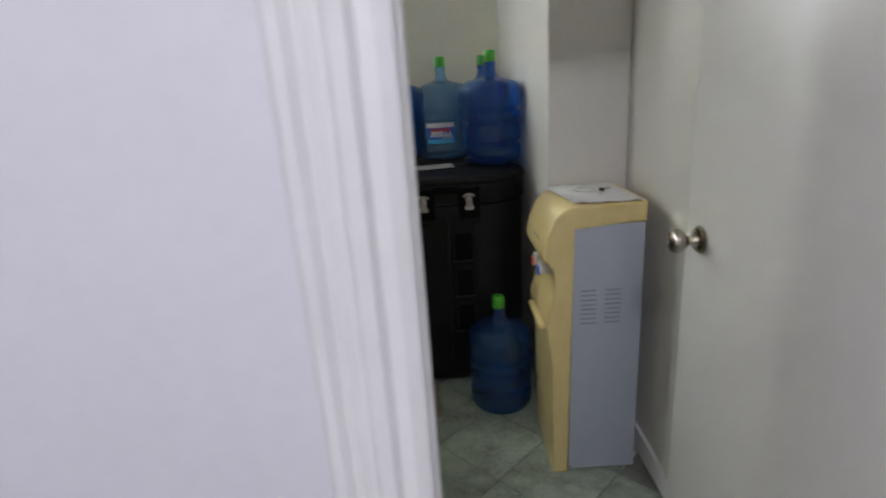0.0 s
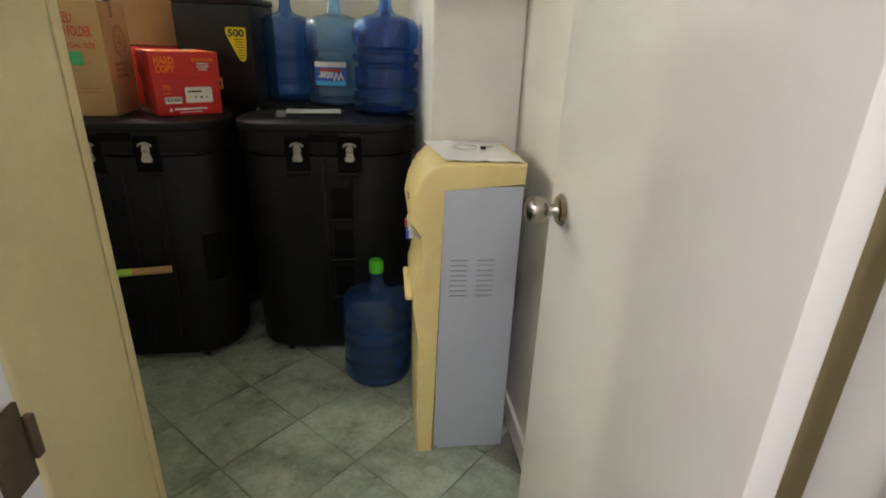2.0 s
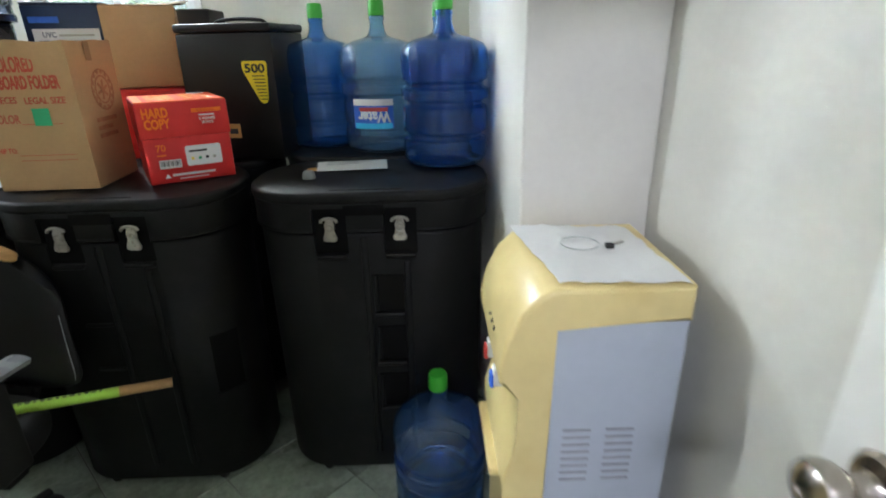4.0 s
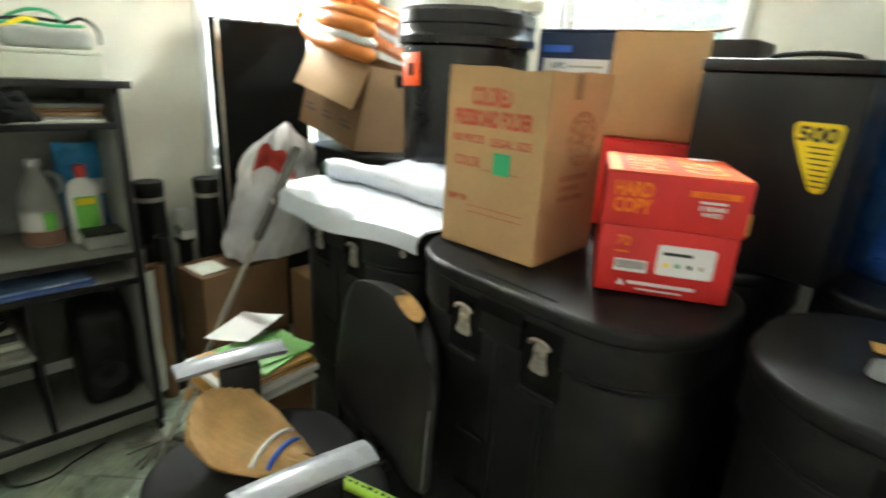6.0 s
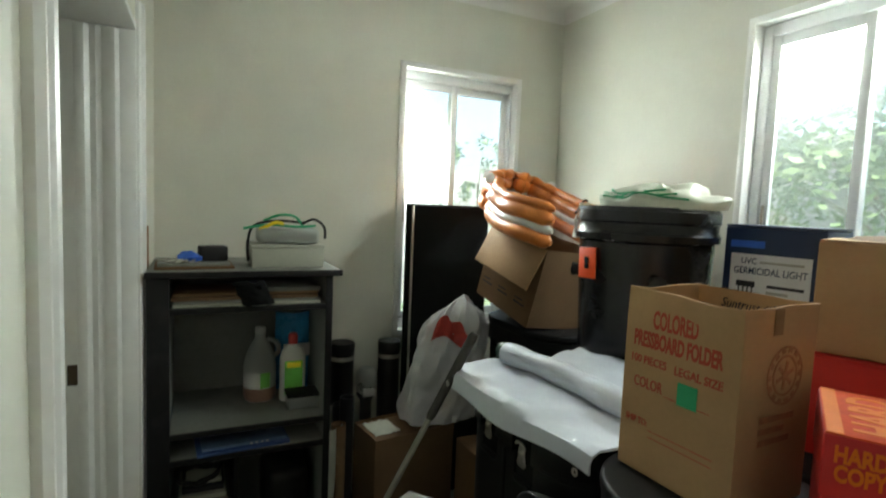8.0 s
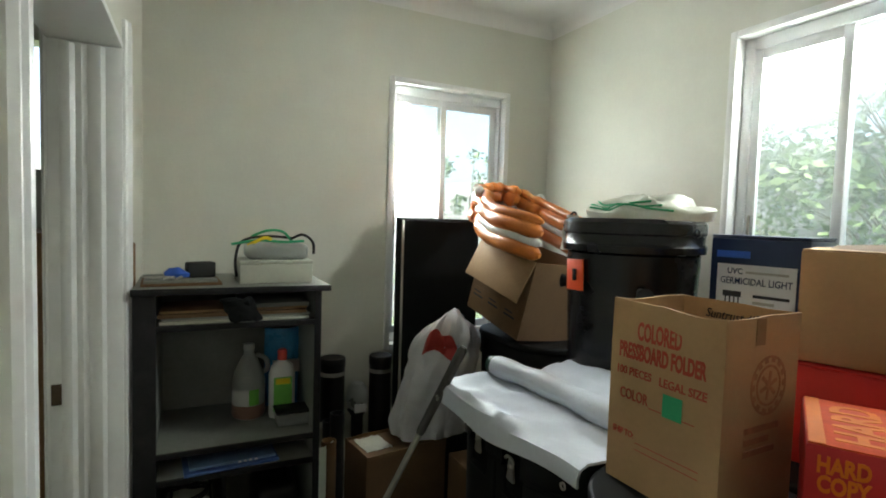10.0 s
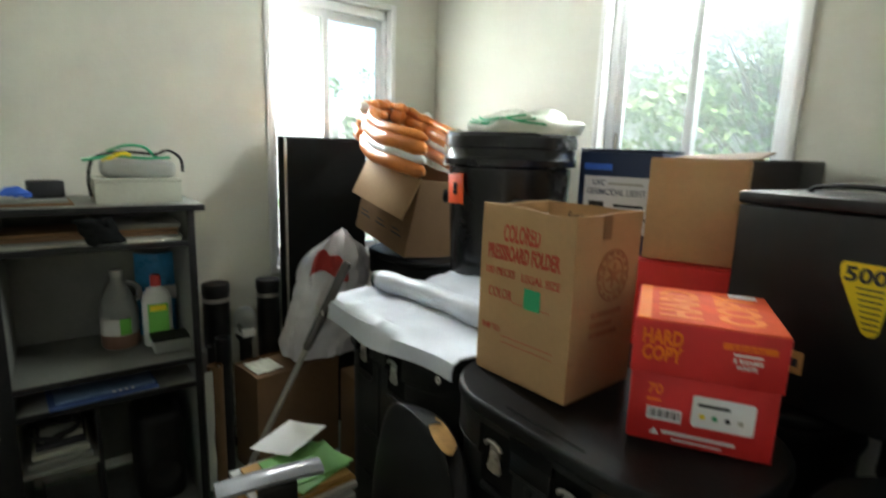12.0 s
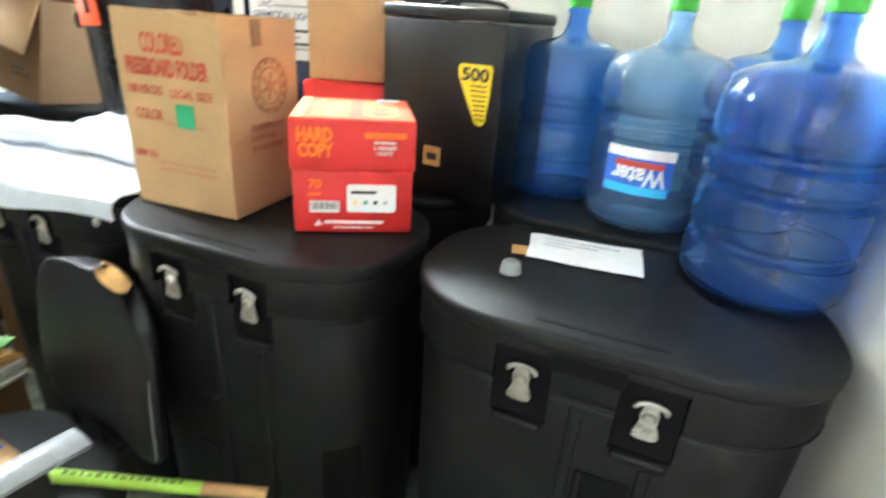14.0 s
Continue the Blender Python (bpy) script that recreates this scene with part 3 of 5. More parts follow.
            part("lip", box(shift + 0.012, yf - 0.008, z0 + 0.0, shift + 0.026, yf + 0.02, z0 + 0.12, 0.005, 3), M_BLACK, hp)
    else:
        for z0 in (lid - 0.25, lid - 0.40):
            part("ledge", box(shift - 0.10, yf - 0.007, z0 - 0.012, shift - 0.02, yf + 0.02, z0, 0.005, 3), M_BLACK, c)
        # hand hold that follows the rounded corner, its shade a flush black panel
        def corner(ra, z0, z1, a0, a1, name, material, parent, label=""):
            r = 0.175
            cx, cy = (w - 0.03) / 2 - r, -(d - 0.03) / 2 + r
            arc = [radians(a0 + (a1 - a0) * k / 8) for k in range(9)]
            own = prism([(cx + (r + ra) * math.cos(q), cy + (r + ra) * math.sin(q)) for q in arc] + [(cx + (r - 0.02) * math.cos(q), cy + (r - 0.02) * math.sin(q)) for q in arc[::-1]], z0, z1)
            for v in own.verts:
                k = 1 - 0.03 * (lid - v.co.z) / lid
                v.co.x *= k
                v.co.y *= k
            return part(name, own, material, parent, label)
        hp = corner(0.0015, 0.36, 0.56, -62, -34, "hand_hold", M_DARK, c, "black panel for the shade of a hand hold")
        corner(0.010, 0.345, 0.36, -64, -32, "ledge", M_BLACK, hp)
    for sx in (-1, 1):
        for sy in (-1, 1):
            x, y = sx * (w / 2 - 0.16), sy * (d / 2 - 0.06)
            cs = part("caster", lathe([(0, -0.012), (0.018, -0.012), (0.022, -0.006), (0.022, 0.006), (0.018, 0.012), (0, 0.012)], 16, m=pose(x, y, 0.022, 90, 0, 90)), M_RUBBER, c)
            part("fork", box(x - 0.016, y - 0.012, 0.024, x + 0.016, y + 0.012, 0.04, 0.002), M_STEEL, cs)
    return c


storage_case(pose(0.228, 2.35, 0), "black moulded plastic case with two metal latches, paper on its lid", 0.71, 0.44, shift=-0.006)
storage_case(pose(-0.50, 2.325, 0), "black moulded plastic case with two latches, cartons on its lid", 0.68, 0.44, pockets=False, shift=-0.004)
storage_case(pose(-1.20, 2.385, 0, 0, 0, -2), "black moulded plastic case half covered by a white tarpaulin", 0.66, 0.43, 0.985, pockets=False)
storage_case(pose(-1.96, 2.86, 0, 0, 0, 180), "black moulded plastic case carrying an open carton", 0.62, 0.42, 1.03, pockets=False)
storage_case(pose(0.22, 2.83, 0, 0, 0, 180), "black moulded plastic case carrying blue water jugs", 0.72, 0.44, 1.0, pockets=False)
storage_case(pose(-0.50, 2.83, 0, 0, 0, 180), "black moulded plastic case carrying a black speaker box", 0.66, 0.44, 0.985, pockets=False)
storage_case(pose(-1.20, 2.86, 0, 0, 0, 180), "black moulded plastic case carrying a black drum", 0.66, 0.44, 0.985, pockets=False)


# ---- water jugs ----
def water_jug(m, label, material=M_JUG, water=False):
    j = thing("water_jug", m @ Matrix.Diagonal((1, 1, 1.03, 1)), label, "water jug", "five gallon water jugs")
    prof = [(0.0, 0.014), (0.08, 0.008), (0.10, 0.0), (0.122, 0.006), (0.134, 0.024), (0.136, 0.05), (0.134, 0.082), (0.123, 0.089), (0.121, 0.097), (0.134, 0.106), (0.136, 0.14), (0.134, 0.176), (0.121, 0.184), (0.121, 0.193), (0.137, 0.201), (0.139, 0.215), (0.137, 0.229), (0.121, 0.237), (0.121, 0.246),
            (0.134, 0.256), (0.137, 0.285), (0.137, 0.318), (0.132, 0.340), (0.119, 0.357), (0.09, 0.369), (0.056, 0.377), (0.038, 0.384), (0.031, 0.394), (0.026, 0.41), (0.025, 0.432), (0.028, 0.436), (0.028, 0.442), (0.025, 0.446), (0.023, 0.458)]
    inner = [(max(r - 0.004, 0), z + (0.004 if z < 0.02 else 0)) for r, z in prof]
    outer = lathe(prof + inner[::-1], 40)
    shell = part("bottle", outer, material, j, "transparent blue ribbed bottle")
    if water:
        part("water", lathe([(0.0, 0.022), (0.12, 0.022), (0.1285, 0.034), (0.1295, 0.08), (0.116, 0.092), (0.116, 0.098), (0.128, 0.108), (0.128, 0.125), (0.0, 0.125)], 40), M_WATER, shell, "water left in the bottom")
    cap = lathe([(0.024, 0.447), (0.027, 0.447), (0.028, 0.452), (0.027, 0.488), (0.024, 0.495), (0.0, 0.497)], 48)
    for v in cap.verts:
        if 0.453 < v.co.z < 0.487:
            k = 1 + 0.035 * math.cos(12 * math.atan2(v.co.y, v.co.x))
            v.co.x *= k
            v.co.y *= k
    part("cap", cap, M_CAP, j, "green snap cap")
    return j


water_jug(pose(0.462, 2.475, 1.006), "blue five gallon water jug standing on a black case lid")
j2 = water_jug(pose(0.235, 2.75, 1.005, 0, 0, 0), "pale blue water jug with a printed label upside down", M_JUGCLEAR)
water_jug(pose(0.0, 2.87, 1.005, 0, 0, 40), "blue five gallon water jug at the back beside a speaker box")
water_jug(pose(0.46, 2.88, 1.005, 0, 0, 70), "blue five gallon water jug behind another jug")
water_jug(pose(0.415, 1.995, 0.0, 0, 0, 20), "blue five gallon water jug standing on the tiled floor", water=True)


# ---- water dispenser ----
def dispenser():
    d = thing("water_dispenser", pose(0.55, 1.515, 0.0), "yellowed cream and grey floor-standing water dispenser", "water dispenser")
    W, D = 0.29, 0.32
    part("cabinet", box(0.052, 0, 0.012, W, D, 0.938, 0.003), M_DISPSIDE, d, "blue-grey coated steel sides")
    # front moulding: side profile in x-z, extruded along y
    prof = [(0.056, 0.0), (-0.002, 0.0), (-0.003, 0.30), (-0.004, 0.45), (-0.02, 0.56), (-0.022, 0.60), (-0.004, 0.655), (0.012, 0.70), (0.012, 0.79), (-0.03, 0.815), (-0.034, 0.84), (-0.022, 0.90), (0.004, 0.955), (0.035, 0.985), (0.06, 0.996), (W + 0.004, 0.996), (W + 0.004, 0.93), (0.056, 0.93)]
    own = bmesh.new()
    a = [own.verts.new((x, -0.004, z)) for x, z in prof]
    b = [own.verts.new((x, D + 0.004, z)) for x, z in prof]
    n = len(prof)
    own.faces.new(a)
    own.faces.new(b[::-1])
    for k in range(n):
        own.faces.new((a[k], b[k], b[(k + 1) % n], a[(k + 1) % n]))
    edges = [e for e in own.edges if abs(e.verts[0].co.y - e.verts[1].co.y) < 1e-6]
    bmesh.ops.bevel(own, geom=edges, offset=0.009, segments=3, affect="EDGES", profile=0.5)
    part("front_cover", own, M_DISPCREAM, d, "yellowed cream plastic front and top")
    for y, c in ((0.10, M_BLUE), (0.20, M_SACKRED)):
        tap = part("tap", box(-0.03, y - 0.014, 0.745, 0.014, y + 0.014, 0.785, 0.005), M_WHITEPL, d)
        part("lever", box(-0.036, y - 0.012, 0.742, -0.028, y + 0.012, 0.772, 0.003), c, tap)
    part("drip_tray", box(-0.04, 0.05, 0.555, 0.02, 0.27, 0.575, 0.006), M_DISPCREAM, d)
    for y in (0.10, 0.13, 0.16):
        part("indicator", lathe([(0, 0.003), (0.004, 0.002), (0.005, 0)], 10, m=pose(-0.028, y, 0.87, 0, -68, 0)), M_INK, d)
    # louvre slots in the near side
    for k in range(8):
        for x0 in (0.088, 0.168):
            part("louvre", box(x0, -0.003, 0.592 + 0.0165 * k, x0 + 0.052, 0.002, 0.5955 + 0.0165 * k, 0.0008, 1), M_DISPSLOT, d)
    for x, z in ((0.058, 0.47), (0.062, 0.02)):
        part("screw", lathe([(0, 0.003), (0.003, 0.002), (0.004, 0)], 8, m=pose(x, 0.001, z, 90, 0, 0)), M_INK, d)
    for x in (0.05, 0.27):
        for y in (0.03, 0.29):
            part("foot", lathe([(0, 0), (0.012, 0), (0.012, 0.013), (0, 0.013)], 10, m=Matrix.Translation((x, y, 0))), M_RUBBER, d)
    return d


dispenser()


def crumple(u, v, amp, f=7.0, seed=0.0):
    return amp * noise.noise(Vector((u * f + seed, v * f - seed, seed)))


def sheet(name, corners, z, material, label, category, amp=0.004, lift=0.0, n=14, seed=0.0):
    """A loose sheet lying on a surface: bilinear between four corners, a little crumpled."""
    c = [Vector((*p, z)) for p in corners]

    def f(u, v):
        p = c[0].lerp(c[1], u).lerp(c[3].lerp(c[2], u), v)
        return p + Vector((crumple(u, v, amp, 3, seed + 3), crumple(u, v, amp, 3, seed + 9), 0.002 + abs(crumple(u, v, amp, 5, seed)) + lift * (u + v) / 2))
    t = tagged(part(name, grid(n, n, f, 0.0006), material), label, category)
    return t


sheet("paper_sheet", [(0.618, 1.535), (0.835, 1.52), (0.822, 1.80), (0.578, 1.83)], 0.997, M_PAPER, "crumpled white paper on top of the water dispenser", "paper", 0.012, seed=2.0)
sheet("paper_sheet", [(0.055, 2.371), (0.274, 2.392), (0.262, 2.53), (0.036, 2.50)], 1.005, M_PAPER, "printed white paper strip lying on a black case", "paper", 0.003, seed=5.0)
sheet("paper_scrap", [(0.10, 2.62), (0.18, 2.61), (0.17, 2.69), (0.11, 2.70)], 0.99, M_PAPER, "small white paper scrap under a water jug", "paper", 0.003, n=6, seed=8.0)


# ---- cartons ----
def carton(name, m, w, d, h, material, label, open_top=False, wall=0.005):
    """A corrugated carton; local origin at the middle of its base."""
    c = thing(name, m, label, "box")
    if not open_top:
        part("body", box(-w / 2, -d / 2, 0, w / 2, d / 2, h - 0.004, 0.004), material, c)
        part("top_flap", box(-w / 2 + 0.002, -d / 2 + 0.001, h - 0.0035, w / 2 - 0.002, -0.0015, h, 0.001), material, c)
        part("top_flap", box(-w / 2 + 0.002, 0.0015, h - 0.0035, w / 2 - 0.002, d / 2 - 0.001, h, 0.001), material, c)
        return c

    def panel(name, *b):
        bm = box(*b)
        bmesh.ops.subdivide_edges(bm, edges=[e for e in bm.edges if e.calc_length() > 0.1], cuts=7, use_grid_fill=True)
        for v in bm.verts:
            k = max(0.0, (v.co.z - h + 0.10) / 0.10)
            v.co.z += 0.007 * k * noise.noise(v.co * 14)
            v.co += Vector((noise.noise(v.co * 9), noise.noise(v.co * 9 + Vector((5, 0, 0))), 0)) * 0.006 * k
        part(name, bm, material, c)
    part("base", box(-w / 2, -d / 2, 0, w / 2, d / 2, wall, 0.001), material, c)
    panel("front_panel", -w / 2, -d / 2, wall, w / 2, -d / 2 + wall, h)
    panel("back_panel", -w / 2, d / 2 - wall, wall, w / 2, d / 2, h)
    panel("side_panel", -w / 2, -d / 2 + wall, wall, -w / 2 + wall, d / 2 - wall, h)
    panel("side_panel", w / 2 - wall, -d / 2 + wall, wall, w / 2, d / 2 - wall, h)
    return c


brown = carton("carton", pose(-0.668, 2.342, 1.004, 0, 0, 3), 0.262, 0.235, 0.393, M_CARD, "open kraft carton with red printed lettering on a black case", True)
red = carton("paper_carton", pose(-0.359, 2.415, 1.004, 0, 0, 31), 0.235, 0.26, 0.135, M_RED, "red copy paper carton with an orange lid on a black case")
part("lid", box(-0.121, -0.133, 0.13, 0.121, 0.133, 0.228, 0.003), M_RED, red)
part("lid_top", box(-0.119, -0.131, 0.2275, 0.119, 0.131, 0.2305, 0.001), M_REDTOP, red, "orange printed lid top")

carton("carton", pose(-0.642, 2.895, 1.24, 0, 0, 22), 0.235, 0.27, 0.275, M_CARD, "plain kraft carton standing on a red carton")
carton("paper_carton", pose(-0.625, 2.868, 0.992, 0, 0, 16), 0.25, 0.27, 0.245, M_RED, "red paper carton under a plain kraft carton")
carton("carton", pose(-0.63, 3.205, 0.992, 0, 0, 3), 0.30, 0.21, 0.526, M_BLACKCARD, "dull black carton behind a kraft carton")
uvc = carton("lamp_box", pose(-0.975, 3.05, 0.992, 0, 0, 12), 0.28, 0.22, 0.54, M_NAVY, "navy blue lamp carton with a white printed panel")

sp = thing("speaker_box", pose(-0.26, 2.823, 0.992, 0, 0, -8), "black hard case with a yellow numbered sticker and a handle", "hard case")
part("body", box(-0.17, -0.15, 0, 0.17, 0.15, 0.425, 0.008), M_BLACK2, sp)
part("lid", box(-0.173, -0.153, 0.427, 0.173, 0.153, 0.455, 0.008), M_BLACK2, sp)
part("handle", tube(spline([(-0.10, 0, 0.452), (-0.08, 0, 0.468), (0.0, 0, 0.474), (0.08, 0, 0.468), (0.10, 0, 0.452)], 5), 0.006), M_RUBBER, sp, "black carrying handle")


# ---- drum ----
drum = thing("drum", pose(-1.295, 2.774, 0.992), "black plastic drum with a lid and an orange label", "drum")
part("body", lathe([(0, 0), (0.195, 0), (0.203, 0.02), (0.21, 0.2), (0.22, 0.44), (0.22, 0.47)], 48), M_DRUM, drum)
part("lid", lathe([(0.22, 0.475), (0.236, 0.478), (0.238, 0.50), (0.231, 0.51), (0.231, 0.535), (0.236, 0.54), (0.236, 0.575), (0.225, 0.588), (0.20, 0.584), (0, 0.58)], 48), M_DRUM, drum)
part("label", box(-0.048, -0.004, -0.052, 0.048, 0.0, 0.052, 0.001), M_LABELRED, drum, "orange-red square label").matrix_basis = pose(-0.028, -0.222, 0.395, 0, -3, -7)


# ---- desk hutch ----
def on_desk(x, y, z, rx=0, ry=0, rz=0):
    """A pose in the desk's own measure: the desk is 0.935 of a full-size one."""
    f, c = 0.935, Vector((0.02, 1.36, 1.45))
    p = c + (Vector((x, y, z)) - c) * f
    return pose(p.x, p.y, p.z, rx, ry, rz) @ Matrix.Diagonal((f, f, f, 1))


def hutch():
    h = thing("computer_desk", on_desk(-2.0, 1.545, 0.0), "black and grey laminate computer desk with cluttered open shelves", "desk")
    # local: front face at x = 0, back at x = -0.5, y from -0.305 to 0.305
    B, y0, y1 = -0.48, -0.30, 0.30
    part("top", box(B, y0 - 0.054, 1.272, 0.02, y1 + 0.035, 1.292, 0.002), M_SHELFGREY, h, "dusty grey desk top")
    part("top_edge", box(0.021, y0 - 0.055, 1.270, 0.026, y1 + 0.036, 1.294, 0.001), M_SHELFBLK, h)
    for y in (y0, y1 - 0.018):
        part("side_panel", box(B, y, -0.03, -0.012, y + 0.018, 1.271, 0.001), M_SHELFGREY, h, "grey laminate side panel")
        part("edge_strip", box(-0.0115, y - (0.052 if y < 0 else 0.004), -0.04, 0.002, y + 0.022, 1.271, 0.002), M_SHELFBLK, h)
        part("outer_panel", box(B, y - 0.050 if y < 0 else y + 0.0185, -0.03, -0.012, y - 0.0005 if y < 0 else y + 0.0225, 1.27), M_SHELFBLK, h, "black laminate outer side")
    part("back", box(B - 0.006, y0, 0.10, B - 0.001, y1, 1.27), M_SHELFGREY, h)
    for z, name in ((1.155, "shelf"), (0.69, "shelf"), (0.59, "keyboard_tray"), (0.05, "bottom_shelf")):
        part(name, box(B, y0 + 0.019, z - 0.016, -0.012, y1 - 0.019, z, 0.001), M_SHELFGREY, h, "grey laminate shelf")
        part("shelf_edge", box(-0.0115, y0 + 0.019, z - 0.02, 0.0, y1 - 0.019, z + 0.001, 0.001), M_SHELFBLK, h)
    part("half_shelf", box(B, y0 + 0.019, 0.355, -0.012, -0.06, 0.371, 0.001), M_SHELFGREY, h)
    part("divider", box(B, -0.058, 0.051, -0.012, -0.044, 0.573, 0.001), M_SHELFBLK, h)
    part("kick_board", box(-0.012, y0 + 0.019, -0.03, -0.001, y1 - 0.019, 0.029, 0.002), M_SHELFGREY, h)
    for y in (y0 + 0.01, y1 - 0.01):
        for x in (-0.03, B + 0.03):
            part("caster", lathe([(0, -0.011), (0.024, -0.011), (0.028, 0), (0.024, 0.011), (0, 0.011)], 14, m=pose(x, y, -0.0718, 90, 0, 0)), M_RUBBER, h)
            part("caster_stem", tube([(x, y, -0.06), (x, y, -0.028)], 0.012, 8), M_RUBBER, h)
    return h


hutch()


# ---- office chair ----
def office_chair():
    c = thing("office_chair", pose(-0.882, 1.785, 0.0, 0, 0, -7), "black office chair with grey armrests, a broom on its seat", "chair")
    # seat cushion
    bm = cushion(0.51, 0.50, 0.17, 0.395, 0.478, 0.034, 6)
    part("seat", bm, M_FABRIC, c)
    # backrest: a curved cushion that narrows to the top
    def back(u, v):
        v = 0.5 - 0.5 * math.cos(math.pi * v)
        q = u * 2 * math.pi
        k = 2 * v - 1
        end = max(0.0, 1 - abs(k) ** 8)
        half = (0.225 - 0.03 * v ** 2) * end ** 0.28
        thick = 0.034 * end ** 0.4
        cx = math.copysign(abs(math.cos(q)) ** 0.75, math.cos(q))
        return Vector((0.06 + half * cx, 0.285 + 0.06 * v - 0.05 * cx * cx * (0.6 + 0.4 * v) + thick * math.sin(q) - 0.012 * math.sin(v * 3.1), 0.485 + 0.385 * v - 0.025 * cx * cx * v - 0.045 * cx * v))
    bm = grid(56, 40, back)
    bmesh.ops.remove_doubles(bm, verts=bm.verts, dist=0.0004)
    part("backrest", bm, M_BLACK2, c)
    part("seam", tube([back(0.94, 0.22 + 0.035 * k) + Vector((0.0, -0.0005, 0)) for k in range(13)], 0.0013, 6), M_ARM, c, "pale piping along the edge")
    part("back_bracket", tube(spline([(0.03, 0.1, 0.39), (0.03, 0.30, 0.39), (0.03, 0.345, 0.45), (0.03, 0.35, 0.70)], 5), 0.014), M_RUBBER, c)
    for sx in (-1, 1):
        arm = part("arm_support", box(sx * 0.245 - 0.022, -0.03, 0.40, sx * 0.245 + 0.022, 0.07, 0.645, 0.012, 3), M_RUBBER, c, "black plastic arm support")
        part("arm_bracket", box(sx * 0.15, -0.01, 0.385, sx * 0.26, 0.05, 0.40, 0.003), M_RUBBER, arm)

        def pad(u, v, sx=sx):
            y = -0.13 + 0.265 * u
            x = sx * 0.245 + (v - 0.5) * 0.055
            return Vector((x, y, 0.664 - 0.005 * (2 * u - 1) ** 2 - 0.008 * (2 * v - 1) ** 2))
        bm = grid(12, 6, pad, -0.016)
        part("armrest", bm, M_ARM, arm, "glossy grey armrest pad")
    part("column", lathe([(0, 0.09), (0.03, 0.09), (0.03, 0.25), (0.02, 0.25), (0.02, 0.40), (0, 0.40)], 18), M_RUBBER, c)
    for k in range(5):
        a = radians(72 * k + 12)
        leg = part("leg", tube([(0.03 * math.cos(a), 0.03 * math.sin(a), 0.105), (0.27 * math.cos(a), 0.27 * math.sin(a), 0.07)], 0.022, 8, taper=[1.2, 0.7]), M_RUBBER, c)
        part("caster", lathe([(0, -0.02), (0.022, -0.02), (0.026, -0.01), (0.026, 0.01), (0.022, 0.02), (0, 0.02)], 14, m=pose(0.27 * math.cos(a), 0.27 * math.sin(a), 0.027, 90, 0, 72 * k + 12)), M_RUBBER, leg)
    return c


office_chair()


# ---- lettering and stickers on the cartons ----
def bar(parent, m, w, h, material, name="print_bar", t=0.0008):
    bm = box(0, 0, 0, w, h, t)
    bm.transform(m)
    return part(name, bm, material, parent, smooth=False)


yb = -0.1183
words("lettering", "COLORED", 0.052, front(-0.062, yb, 0.318), M_REDINK, brown, bold=0.0016, width=0.105)
words("lettering", "PRESSBOARD FOLDER", 0.046, front(-0.108, yb, 0.275), M_REDINK, brown, bold=0.0016, width=0.205)
words("lettering", "100 PIECES", 0.024, front(-0.114, yb, 0.238), M_REDINK, brown, bold=0.0004, width=0.088)
words("lettering", "LEGAL SIZE", 0.024, front(-0.004, yb, 0.236), M_REDINK, brown, bold=0.0004, width=0.104)
words("lettering", "COLOR", 0.032, front(-0.101, yb, 0.186), M_REDINK, brown, bold=0.0004, width=0.072)
words("lettering", "SHIP TO:", 0.019, front(-0.116, yb, 0.106), M_REDINK, brown, bold=0.0004, width=0.056)
bar(brown, front(-0.025, yb, 0.182), 0.104, 0.0016, M_REDINK)
bar(brown, front(-0.056, yb, 0.098), 0.148, 0.0016, M_REDINK)
bar(brown, front(-0.056, yb, 0.084), 0.148, 0.0016, M_REDINK)
bar(brown, front(0.008, yb - 0.001, 0.178), 0.044, 0.046, M_GREENSQ, "sticker")
words("lettering", "Suntrust #312", 0.030, front(-0.07, 0.1120, 0.352), M_INK, brown, width=0.15, shear=0.3)
bar(brown, front(-0.08, 0.1120, 0.332), 0.06, 0.010, M_REDINK)
# round printed seal on the side of the carton: rings and spokes
seal = None
for r0 in (0.058, 0.040):
    own = lathe([(r0, 0), (r0, 0.0008), (r0 - 0.005, 0.0008), (r0 - 0.005, 0), (r0, 0)], 36)
    seal = join(seal, own)
for k in range(14):
    a = 2 * math.pi * k / 14
    own = box(-0.004, -0.006, 0, 0.004, 0.006, 0.0008)
    join(seal, own, pose(0.0485 * math.cos(a), 0.0485 * math.sin(a), 0, 0, 0, math.degrees(a)))
for a in (20, 80, 140):
    join(seal, box(-0.028, -0.004, 0, 0.028, 0.004, 0.0008), pose(0, 0, 0, 0, 0, a))
seal.transform(right_face(0.1315, 0.02, 0.26))
M_FAINT = mat("faded_ink", (0.36, 0.17, 0.08), 0.75, var=0.2, scale=25)
part("printed_seal", seal, M_FAINT, brown, "faded red round printed seal")
for k, w_ in enumerate((0.10, 0.08, 0.11)):
    bar(brown, right_face(0.1315, -0.05, 0.13 + 0.022 * k), w_, 0.012, M_FAINT)
bar(brown, right_face(0.1315, -0.03, 0.34), 0.03, 0.05, M_CARDIN, "tape")

yr = -0.1345
words("lettering", "HARD", 0.036, front(-0.106, yr, 0.188), M_ORANGEINK, red, bold=0.0014, width=0.066)
words("lettering", "COPY", 0.036, front(-0.104, yr, 0.158), M_ORANGEINK, red, bold=0.0014, width=0.066)
words("lettering", "70", 0.026, front(-0.088, -0.1312, 0.094), M_ORANGEINK, red, bold=0.0005)
bar(red, front(-0.088, -0.1312, 0.080), 0.024, 0.004, M_ORANGEINK)
